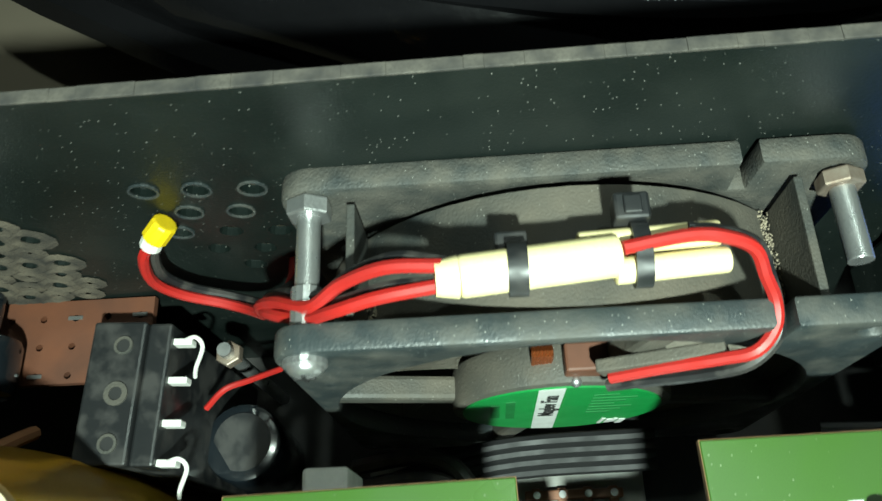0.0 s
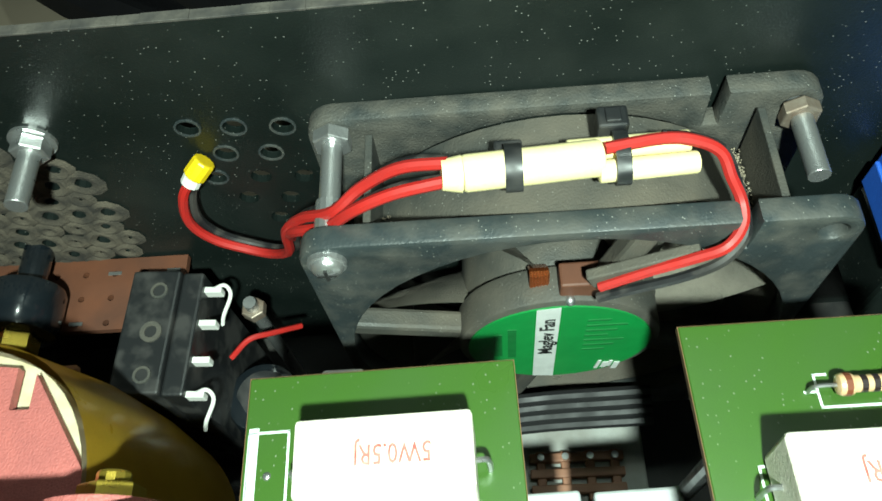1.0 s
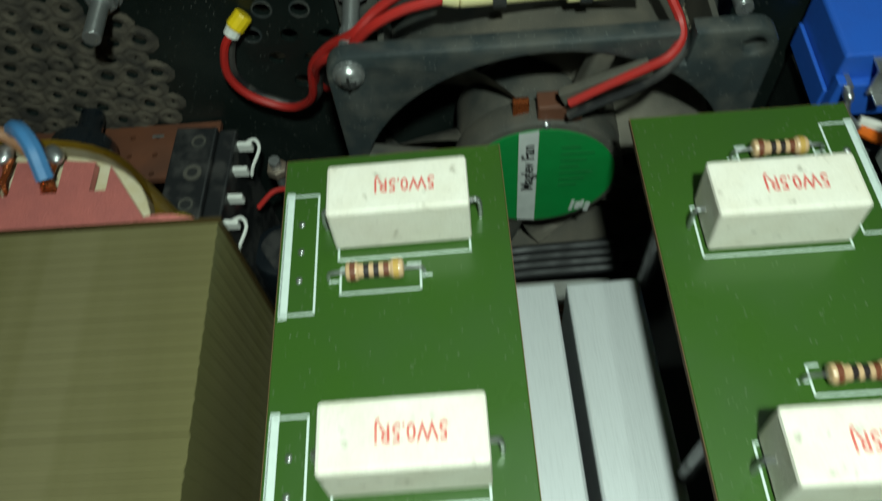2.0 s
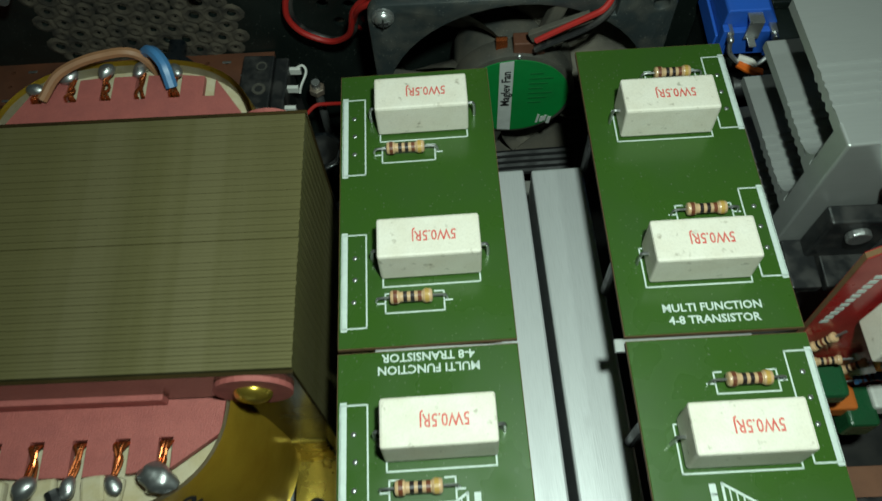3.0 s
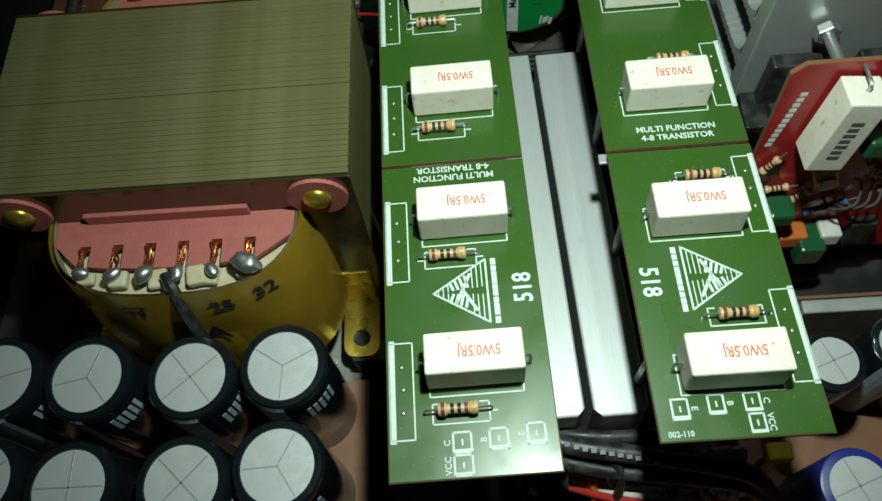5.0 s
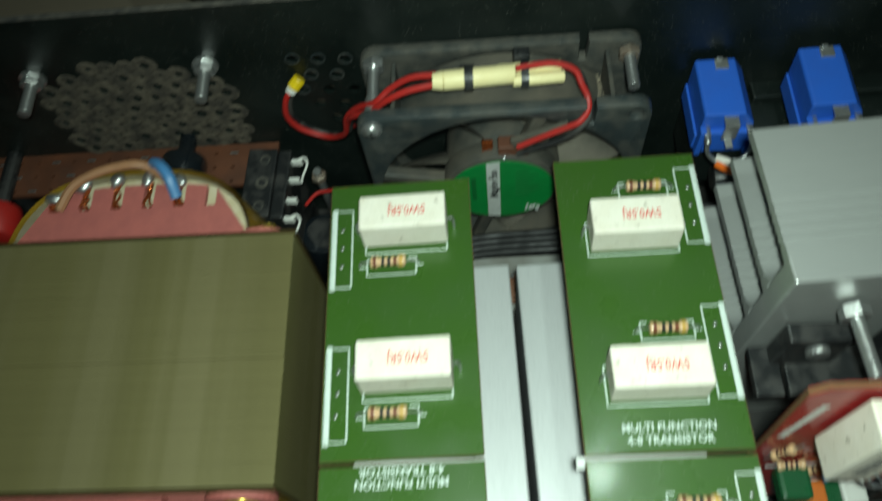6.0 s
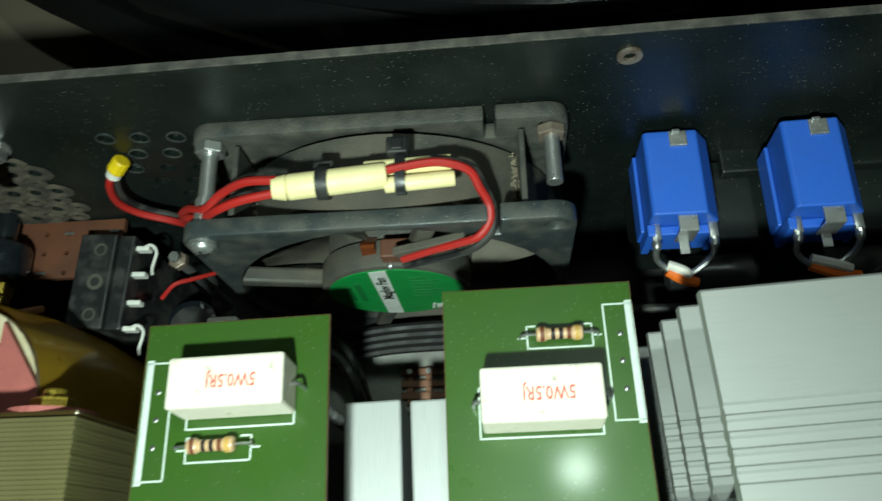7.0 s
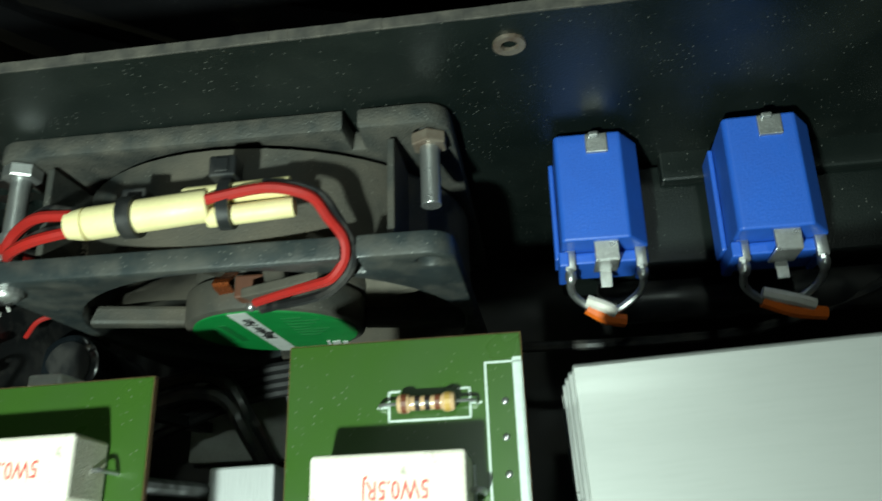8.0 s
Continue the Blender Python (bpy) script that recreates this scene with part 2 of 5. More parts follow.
def tube(pts, r, bm=None, seg=8, per=6, flat=1.0):
    b = bmesh.new()
    way = curve_points(pts, per)
    side, rings = None, []
    for i, q in enumerate(way):
        d = (way[min(i + 1, len(way) - 1)] - way[max(i - 1, 0)]).normalized()
        if side is None:
            side = d.orthogonal().normalized()
        side = (side - d * side.dot(d)).normalized()
        up = d.cross(side)
        rings.append([b.verts.new(q + r * (math.cos(a) * side + flat * math.sin(a) * up)) for a in (2 * math.pi * k / seg for k in range(seg))])
    for a, c in zip(rings, rings[1:]):
        for k in range(seg):
            b.faces.new((a[k], a[(k + 1) % seg], c[(k + 1) % seg], c[k]))
    b.faces.new(rings[0][::-1])
    b.faces.new(rings[-1])
    return join(b, bm)


def plate(outline, holes, z0, z1, m=None, bm=None, bevel=0.0):
    """A plate with a thickness in z from an outline and holes in the plane."""
    b = bmesh.new()
    for loop in [outline, *holes]:
        vs = [b.verts.new((x, y, z0)) for x, y in loop]
        for i, v in enumerate(vs):
            b.edges.new((v, vs[(i + 1) % len(vs)]))
    bmesh.ops.triangle_fill(b, use_beauty=True, use_dissolve=False, edges=b.edges[:])
    made = bmesh.ops.extrude_face_region(b, geom=b.faces[:])
    bmesh.ops.translate(b, vec=(0, 0, z1 - z0), verts=[v for v in made["geom"] if isinstance(v, bmesh.types.BMVert)])
    bmesh.ops.recalc_face_normals(b, faces=b.faces[:])
    return join(b, bm, m)


def circle(x, y, r, n=16, turn=0.0):
    return [(x + r * math.cos(turn + 2 * math.pi * k / n), y + r * math.sin(turn + 2 * math.pi * k / n)) for k in range(n)]


def rounded(x0, x1, y0, y1, r, n=5):
    out = []
    for cx, cy, a in ((x1 - r, y1 - r, 0), (x0 + r, y1 - r, 90), (x0 + r, y0 + r, 180), (x1 - r, y0 + r, 270)):
        out += [(cx + r * math.cos(radians(a + 90 * k / n)), cy + r * math.sin(radians(a + 90 * k / n))) for k in range(n + 1)]
    return out


UPRIGHT = Matrix(((1, 0, 0, 0), (0, 0, -1, 0), (0, 1, 0, 0), (0, 0, 0, 1)))  # plan (x, y, z) to (x, -z, y)


def letters(text, size, m, bm=None, spread=1.0, depth=0.00003, bold=0.02):
    """Built-in letters as a mesh, centred, in the plane of m."""
    cu = bpy.data.curves.new("letters", "FONT")
    cu.body, cu.size, cu.extrude, cu.align_x, cu.align_y = text, size, depth, "CENTER", "CENTER"
    cu.resolution_u = 2
    cu.offset = size * bold
    ob = bpy.data.objects.new("letters", cu)
    me = bpy.data.meshes.new_from_object(ob)
    b = bmesh.new()
    b.from_mesh(me)
    bpy.data.objects.remove(ob)
    bpy.data.curves.remove(cu)
    bpy.data.meshes.remove(me)
    return join(b, bm, m @ Matrix.Diagonal((spread, 1, 1, 1)))


def strip(a, b, w, z, bm):
    """A flat printed line from a to b."""
    a, b = Vector((*a, z)), Vector((*b, z))
    d = (b - a).normalized() * w / 2
    n = Vector((-d.y, d.x, 0))
    vs = [bm.verts.new(q) for q in (a - d - n, b + d - n, b + d + n, a - d + n)]
    bm.faces.new(vs)
    return bm


def hexagon(p0, p1, r, bm=None):
    return rod(p0, p1, r, bm, seg=6, bevel=0.0003)


def bolt_shaft(p0, p1, r, bm=None, pitch=0.0005):
    """A threaded shaft: rings of crests and roots."""
    b = bmesh.new()
    p0, p1 = Vector(p0), Vector(p1)
    d = p1 - p0
    n = int(d.length / pitch)
    turn = d.to_track_quat("Z", "Y").to_matrix()
    rings = []
    for i in range(2 * n + 1):
        rr = r * (1.0 if i % 2 else 0.965)
        rings.append([b.verts.new(p0 + d * (i / (2 * n)) + turn @ Vector((rr * math.cos(a), rr * math.sin(a), 0))) for a in (2 * math.pi * k / 12 for k in range(12))])
    for a, c in zip(rings, rings[1:]):
        for k in range(12):
            b.faces.new((a[k], a[(k + 1) % 12], c[(k + 1) % 12], c[k])).smooth = True
    b.faces.new(rings[0][::-1])
    b.faces.new(rings[-1])
    return join(b, bm)

# ---------------- setting ----------------
PANEL = pose(-0.04, 0.0010, 0, 0, 0, 0.6)  # the rear panel stands slightly askew to the fan
TOP = 0.1016


def on_panel(u, y, z):
    return tuple(PANEL @ Vector((u + 0.04, y, z)))


solid("floor", box(-1.5, 1.5, -1.5, 1.5, -0.06, -0.012), "tile", (0, 0, -0.06), "beige glazed floor tiles under the amplifier", "floor", kind="structure")
# ceiling and walls are unseen, added to close the room for reflections
solid("ceiling", box(-1.5, 1.5, -1.5, 1.5, 2.40, 2.45), "wall", (0, 0, 2.4), "plain unseen ceiling added to close the dark room", "ceiling", kind="structure")
for tag, x0, x1, y0, y1 in (("wall_north", -1.5, 1.5, 1.5, 1.6), ("wall_south", -1.5, 1.5, -1.6, -1.5), ("wall_east", 1.5, 1.6, -1.5, 1.5), ("wall_west", -1.6, -1.5, -1.5, 1.5)):
    solid(tag, box(x0, x1, y0, y1, -0.012, 2.40), "wall", (x0, y0, -0.012), "plain unseen wall added to close the dark room", "wall", kind="structure")

solid("chassis_floor", box(-0.20, 0.24, -0.325, 0.012, -0.0115, -0.0100, 0.0003), "chassis", (0, -0.15, -0.0115), "dusty black steel bottom of the amplifier case", "case", kind="structure")
for tag, b in (("chassis_wall_left", box(-0.2015, -0.20, -0.325, 0.0, -0.010, TOP)), ("chassis_wall_right", box(0.24, 0.2415, -0.325, 0.012, -0.010, TOP)),
               ("chassis_wall_front", box(-0.2015, 0.2415, -0.3265, -0.325, -0.010, TOP))):
    solid(tag, b, "panel", (0, -0.15, -0.01), "black painted steel side of the amplifier case", "case", kind="structure")

# rear panel: a steel sheet with real vent holes
vents = [(0.93 * (x + 0.0448) - 0.0045, 0.0773 + 0.95 * (z - 0.081) - 0.12 * (x + 0.0448)) for x, z in ((-0.0612, 0.0804), (-0.0532, 0.0808), (-0.0448, 0.0810), (-0.0570, 0.0731), (-0.0488, 0.0734), (-0.0612, 0.0655),
                                    (-0.0528, 0.0656), (-0.0446, 0.0657), (-0.0572, 0.0583), (-0.0490, 0.0584), (-0.0530, 0.0508), (-0.0449, 0.0508))]
grille = []
for row in range(-6, 7):
    for k in range(-6, 7):
        x, z = 0.0056 * (k + 0.5 * (row % 2)), 0.0049 * row
        if math.hypot(x / 0.031, z / 0.0265) < 1:
            grille.append((-0.1115 + 0.04 + x, 0.0560 + z))
outline = [(-0.16, -0.010), (0.28, -0.010), (0.28, TOP), (-0.16, TOP)]
holes = [circle(x, z, 0.0019, 14) for x, z in vents] + [circle(x, z, 0.0016, 10) for x, z in grille] + [circle(0.0907, 0.0948, 0.0014, 12)]
sheet = plate(outline, holes, -0.0015, 0.0, PANEL @ UPRIGHT)
wall_rear = solid("wall_rear_panel", sheet, "panel", (0, 0.01, -0.01), "black painted steel rear panel with round vent holes", "panel", kind="structure")
edge = bmesh.new()
random.seed(4)
u = -0.16
while u < 0.28:
    step = random.uniform(0.002, 0.009)
    box(u, min(u + step, 0.28), -0.0001 - random.uniform(0, 0.0001), 0.0016, TOP - 0.0001, TOP + 0.00025 + random.uniform(0, 0.00012), 0.00005, edge, PANEL, 1)
    u += step + 0.0
solid("trim_panel_edge", edge, "worn", (0, 0.01, TOP), "bare worn metal top edge of the rear panel", "trim", kind="structure")
rims = bmesh.new()
random.seed(7)
for x, z in grille:
    r = random.uniform(0.0014, 0.0028)
    b = bmesh.new()
    pts = [(x + r * math.cos(a) * random.uniform(0.93, 1.07), -0.0002, z + r * math.sin(a) * random.uniform(0.93, 1.07)) for a in (2 * math.pi * k / 10 for k in range(10))]
    rings = []
    for i, q in enumerate(pts):
        c = Vector((x, -0.0002, z))
        out = (Vector(q) - c).normalized()
        rings.append([b.verts.new(Vector(q) + (0.0013 * math.cos(a) * out + 0.00045 * math.sin(a) * Vector((0, -1, 0)))) for a in (0, 1.57, 3.14)])
    for i in range(10):
        a, c = rings[i], rings[(i + 1) % 10]
        for k in range(2):
            b.faces.new((a[k], c[k], c[k + 1], a[k + 1]))
    join(b, rims, PANEL)
part("dust", rims, "dusty", wall_rear, "grey-brown dust caked round the vent holes", True, "stuff")
part("rivet_ring", plate(circle(0.0907, 0.0948, 0.0024, 16), [circle(0.0907, 0.0948, 0.0013, 12)], -0.0001, 0.0006, PANEL @ UPRIGHT), "rust", wall_rear, "rusty ring round the screw hole")
# paler rings imitate the light caught on the lips of these holes
for x, z in vents[:6]:
    part("vent_rim", plate(circle(x, z, 0.0022, 14), [circle(x, z, 0.00185, 14)], 0.0, 0.0003, PANEL @ UPRIGHT), "fan_clean", wall_rear)


def panel_bolt(u, z, length, name_label):  # u: along the panel
    t = thing("panel_bolt", on_panel(u, 0, z), name_label, "bolt", "bolts through the rear panel")
    part("shaft", bolt_shaft(on_panel(u, 0.0, z), on_panel(u + 0.0003, -length, z + 0.0004), 0.0018), "steel", t)
    part("nut", hexagon(on_panel(u, -0.0006, z), on_panel(u, -0.0032, z), 0.0031), "steel", t)
    part("washer", rod(on_panel(u, 0, z), on_panel(u, -0.0006, z), 0.0038, seg=20), "steel", t)
    return t


panel_bolt(-0.0855, 0.0787, 0.0130, "zinc-plated bolt and nut sticking in from the rear panel")
panel_bolt(-0.1380, 0.0780, 0.0130, "zinc-plated bolt and nut sticking in from the rear panel")

# ---------------- fan ----------------
FZ = 0.042
HZ = FZ + 0.0014


def square_with_notch(cut):
    o = rounded(-0.040, 0.040, FZ - 0.040, FZ + 0.040, 0.0045)
    # the first corner ends at the top edge: cut the wire notch there
    return o[:6] + [(0.0250, FZ + 0.040), (0.0246, FZ + 0.040 - cut), (0.0226, FZ + 0.040 - cut), (0.0224, FZ + 0.040)] + o[6:]


fan = thing("cooling_fan", (0, -0.0125, 0.003), "dusty black square cooling fan bolted to the rear panel", "fan")
corner_holes = [(sx * 0.03575, FZ + sz * 0.03575) for sx in (-1, 1) for sz in (-1, 1)]
for nm, y0, y1 in (("front_flange", -0.0250, -0.0210), ("rear_flange", -0.0026, 0.0012)):
    b = plate(square_with_notch(0.0075), [circle(0, FZ, 0.0376, 56)] + [circle(x, z, 0.0021, 12) for x, z in corner_holes], -y1, -y0, UPRIGHT)
    sel = [e for e in b.edges if e.is_manifold and e.calc_face_angle(0) > 1.0 and abs(e.verts[0].co.y - e.verts[1].co.y) < 1e-6]
    bmesh.ops.bevel(b, geom=sel, offset=0.0006, segments=2, profile=0.5, affect="EDGES")
    part(nm, b, "fan_clean" if nm == "front_flange" else "fan_rear", fan, smooth=True)
b = bmesh.new()
for r in (0.0388, 0.0374):
    bmesh.ops.create_cone(b, cap_ends=False, segments=56, radius1=r, radius2=r, depth=0.0176)
bmesh.ops.recalc_face_normals(b, faces=b.faces[:])
bmesh.ops.transform(b, matrix=Matrix.Translation((0, -0.0124, FZ)) @ pose(0, 0, 0, 90), verts=b.verts)
part("duct", b, "fan", fan, "dusty round duct between the flanges", smooth=True)
for sx in (-1, 1):
    for sz in (-1, 1):
        x = sx * 0.0300
        part("web", box(x - 0.0006, x + 0.0006, -0.0212, -0.0036, FZ + sz * 0.0225, FZ + sz * 0.0375, 0.0002), "fan", fan)
ANG = (166, 74, -14, 254)
for a in ANG:
    m = Matrix.Translation((0, 0, FZ)) @ Matrix.Rotation(radians(-a), 4, "Y")
    b = box(0.0165, 0.0385, -0.0245, -0.0205, -0.0019, 0.0019, 0.0008, m=m)
    part("strut", b, "fan", fan)
for k in range(7):
    a0 = 2 * math.pi * k / 7 + 0.35
    b = bmesh.new()
    grid = []
    for i in range(6):
        r = 0.0175 + 0.0188 * i / 5
        row = []
        for j in range(6):
            f = j / 5
            a = a0 + 0.78 * (f - 0.5) + 0.30 * (i / 5)
            y = -0.0200 + 0.0135 * f + 0.0022 * math.sin(math.pi * f)
            row.append(b.verts.new((r * math.cos(a), y, FZ + r * math.sin(a))))
        grid.append(row)
    for i in range(5):
        for j in range(5):
            b.faces.new((grid[i][j], grid[i + 1][j], grid[i + 1][j + 1], grid[i][j + 1]))
    r = bmesh.ops.solidify(b, geom=b.faces[:], thickness=0.0010)
    bmesh.ops.recalc_face_normals(b, faces=b.faces[:])
    part("blade", b, "blade", fan, "dust-coated curved blade", smooth=True)
part("rotor", rod((0, -0.0045, FZ), (0, -0.0185, FZ), 0.0178, seg=40, bevel=0.0012), "fan", fan, smooth=True)
HUB = Matrix.Translation((0, -0.0225, HZ)) @ Matrix.Translation((0, 0.0225, -HZ))
part("motor_hub", rod((-0.0008, -0.0190, HZ), (-0.0008, -0.0258, HZ), 0.0180, seg=48, bevel=0.0008, m=HUB), "fan", fan, "dusty motor housing carrying the label", smooth=True)
lab = part("label", rod((-0.0008, -0.0257, HZ), (-0.0008, -0.0261, HZ), 0.0163, seg=56, m=HUB), "label_green", fan, "round green paper label")
b = plate([(-0.0052, -0.0157), (-0.0012, -0.0163), (-0.0012, 0.0163), (-0.0052, 0.0157)], [], 0.0261, 0.02615, HUB @ Matrix.Translation((0, 0, HZ)) @ UPRIGHT)
part("label_stripe", b, "label_white", lab, "white stripe with black lettering")
TEXT_UP = Matrix(((0, -1, 0, 0), (0, 0, -1, 0), (1, 0, 0, 0), (0, 0, 0, 1)))
part("lettering", letters("Maglev Fan", 0.0036, HUB @ Matrix.Translation((-0.0031, -0.02622, HZ + 0.004)) @ TEXT_UP), "ink_and_shade", lab)
b = bmesh.new()
for k in range(4):
    box(0.0022 + 0.0011 * k, 0.0029 + 0.0011 * k + 0.0004 * (k % 2), -0.02622, -0.0261, HZ - 0.0125 + 0.0006 * (k % 3), HZ - 0.0085 - 0.0007 * (k % 2), 0, b, HUB @ pose(0, 0, 0, 0, 8, 0))
part("emblem", b, "label_white", lab)
b = bmesh.new()
for k in range(7):
    w = 0.004 + 0.0015 * ((k * 5) % 3)
    box(0.0035, 0.0035 + w, -0.02618, -0.0261, HZ + 0.0100 - 0.0022 * k, HZ + 0.0106 - 0.0022 * k, 0, b, HUB)
box(-0.0125, -0.0110, -0.02618, -0.0261, HZ - 0.004, HZ + 0.006, 0, b, HUB)
box(-0.0100, -0.0085, -0.02618, -0.0261, HZ - 0.005, HZ + 0.008, 0, b, HUB)
part("small_print", b, "label_print", lab)
b = box(-0.0015, 0.0065, -0.0248, -0.0205, HZ + 0.0165, HZ + 0.0215, 0.0004)
box(0.0048, 0.0072, -0.0252, -0.0225, HZ + 0.0175, HZ + 0.0225, 0.0003, b)
part("motor_board", b, "brown_board", fan, "dusty brown edge of the motor circuit board")
for k in range(6):
    x = -0.0058 + 0.0005 * k
    part("motor_winding", tube([(x, -0.0185, HZ + 0.0165), (x, -0.0215, HZ + 0.0205), (x, -0.0225, HZ + 0.0165)], 0.0004, seg=6, per=4), "copper", fan, "bright copper winding showing inside the motor")
b = bmesh.new()
bmesh.ops.create_icosphere(b, subdivisions=2, radius=0.0010, matrix=pose(0.0002, -0.0253, HZ + 0.0172))
part("solder_joint", b, "solder", fan, smooth=True)


for x, y0, y1, n in ((0.0282, -0.0195, -0.0040, 14), (-0.0284, -0.0195, -0.0120, 7)):
    b = bmesh.new()
    rnd = random.Random(int(x * 1e5) % 97)
    for k in range(n * 20):
        q = Vector((x + rnd.gauss(0, 0.0007), y0 + (y1 - y0) * k / (20 * n) + rnd.gauss(0, 0.0003), FZ + math.sqrt(0.0388 ** 2 - x * x) + rnd.uniform(0, 0.0006)))
        bmesh.ops.create_icosphere(b, subdivisions=1, radius=rnd.uniform(0.00008, 0.00024), matrix=Matrix.Translation(q))
    part("dust_ridge", b, "ridge_dust", fan, "pale brown ridge of caked dust", True, "stuff")


def pan_screw(p, r, parent):
    """A pan head facing the front, the shade in its cross recess painted as black bars."""
    x, y, z = p
    b = bmesh.new()
    bmesh.ops.create_uvsphere(b, u_segments=20, v_segments=10, radius=r)
    bmesh.ops.bisect_plane(b, geom=b.verts[:] + b.edges[:] + b.faces[:], plane_co=(0, 0, 0), plane_no=(0, 1, 0), clear_outer=True)
    bmesh.ops.transform(b, matrix=Matrix.Translation((x, y, z)) @ Matrix.Diagonal((1, 0.62, 1, 1)), verts=b.verts)
    head = part("head", b, "steel", parent, "domed cross-slot head", smooth=True)
    b = box(x - r * 0.55, x + r * 0.55, y - r * 0.66, y - r * 0.45, z - r * 0.10, z + r * 0.10)
    box(x - r * 0.10, x + r * 0.10, y - r * 0.661, y - r * 0.45, z - r * 0.55, z + r * 0.55, 0, b)
    part("cross_slot", b, "ink_and_shade", head)


fb = thing("fan_bolt", (-0.0358, -0.012, 0.0788), "long zinc-plated screw and nut through the fan corner", "bolt", "bolts through the fan")
part("shaft", bolt_shaft((-0.0358, 0.0, 0.0788), (-0.0358, -0.0255, 0.0788), 0.0017), "steel", fb)
part("nut", hexagon((-0.0358, -0.0027, 0.0788), (-0.0358, -0.0052, 0.0788), 0.0032), "steel", fb)
part("spacer_sleeve", rod((-0.0358, -0.0155, 0.0788), (-0.0358, -0.0208, 0.0788), 0.0021, seg=14), "steel", fb)
part("washer", rod((-0.0358, -0.0250, 0.0783), (-0.0358, -0.0258, 0.0783), 0.0029, seg=18), "steel", fb)
pan_screw((-0.0358, -0.0258, 0.0781), 0.0025, fb)
fb = thing("fan_bolt", (0.0372, -0.010, 0.0780), "short zinc-plated bolt with a rusty nut in the fan corner", "bolt", "bolts through the fan")
part("shaft", bolt_shaft((0.0362, 0.0, 0.0775), (0.0363, -0.0154, 0.0775), 0.0017), "steel", fb)
part("nut", hexagon((0.0362, -0.0027, 0.0775), (0.0362, -0.0050, 0.0775), 0.0031), "rust", fb)

# fan cable with its cream sleeves and ties
cable = thing("fan_cable", (0, -0.019, 0.083), "red and black fan cable in cream sleeves with black ties", "cable")
SY, SZ = -0.0180, 0.0875
b = rod((-0.0155, SY - 0.0010, SZ + 0.0020), (0.0036, SY + 0.0012, SZ + 0.0004), 0.0026, seg=20, bevel=0.0006)
rod((-0.0182, SY - 0.0012, SZ + 0.0023), (-0.0155, SY - 0.0010, SZ + 0.0020), 0.0021, b, 20, 0.0026)
part("sleeve", b, "cream", cable, "thick cream heat-shrink sleeve", smooth=True)
part("sleeve", rod((-0.0010, -0.0150, 0.0874), (0.0160, -0.0142, 0.0868), 0.0016, seg=16, bevel=0.0003), "cream", cable, "thin cream sleeve", smooth=True)
part("sleeve", rod((0.0030, -0.0186, 0.0872), (0.0166, -0.0176, 0.0866), 0.0016, seg=16, bevel=0.0003), "cream", cable, "thin cream sleeve", smooth=True)


def band(x, y, z, ry, rz, w):
    b = bmesh.new()
    n = 20
    rings = []
    for k in range(n):
        a = 2 * math.pi * k / n
        rings.append([b.verts.new((x + dx, y + (ry + g) * math.cos(a), z + (rz + g) * math.sin(a))) for dx, g in ((-w / 2, 0.0002), (w / 2, 0.0002), (w / 2, 0.0008), (-w / 2, 0.0008))])
    for k in range(n):
        a, c = rings[k], rings[(k + 1) % n]
        for j in range(4):
            b.faces.new((a[j], c[j], c[(j + 1) % 4], a[(j + 1) % 4]))
    bmesh.ops.recalc_face_normals(b, faces=b.faces[:])
    return b


part("cable_tie", band(-0.0085, SY - 0.0002, SZ + 0.0014, 0.0025, 0.0025, 0.0023), "black_plastic", cable, "glossy black cable tie", smooth=True)
part("tie_head", box(-0.0110, -0.0070, -0.0160, -0.0130, 0.0855, 0.0885, 0.0004), "black_plastic", cable)
part("cable_tie", band(0.0062, -0.0166, 0.0874, 0.0034, 0.0020, 0.0020), "black_plastic", cable, "glossy black cable tie", smooth=True)
b = box(0.0035, 0.0078, -0.0128, -0.0092, 0.0858, 0.0895, 0.0004)
box(0.0046, 0.0068, -0.0122, -0.0098, 0.0894, 0.0899, 0.0002, b)
part("tie_head", b, "black_plastic", cable, "square head of the cable tie")
R = 0.00085
part("red_lead", tube([(0.0040, -0.0268, 0.0682), (0.0105, -0.0268, 0.0724), (0.0169, -0.0270, 0.0765), (0.0205, -0.0268, 0.0788), (0.0228, -0.0242, 0.0802),
                       (0.0228, -0.0212, 0.0818), (0.0212, -0.0190, 0.0846), (0.0196, -0.0168, 0.0874), (0.0162, -0.0158, 0.0890), (0.0118, -0.0155, 0.0896), (0.0038, -0.0168, 0.0900)], R), "red_wire", cable, smooth=True)
part("black_lead", tube([(0.0040, -0.0272, 0.0652), (0.0095, -0.0276, 0.0688), (0.0155, -0.0280, 0.0726), (0.0202, -0.0278, 0.0764), (0.0234, -0.0250, 0.0784),
                         (0.0236, -0.0212, 0.0800), (0.0222, -0.0184, 0.0832), (0.0204, -0.0158, 0.0862), (0.0165, -0.0146, 0.0878), (0.0120, -0.0140, 0.0882)], R), "black_wire", cable, smooth=True)
part("flat_strut_cover", box(0.0030, 0.0200, -0.0264, -0.0246, -0.0012, 0.0022, 0.0003, m=Matrix.Translation((0, 0, 0.0668)) @ pose(0, 0, 0, 0, -24, 0)), "fan", fan, "dusty wire channel on the fan front")
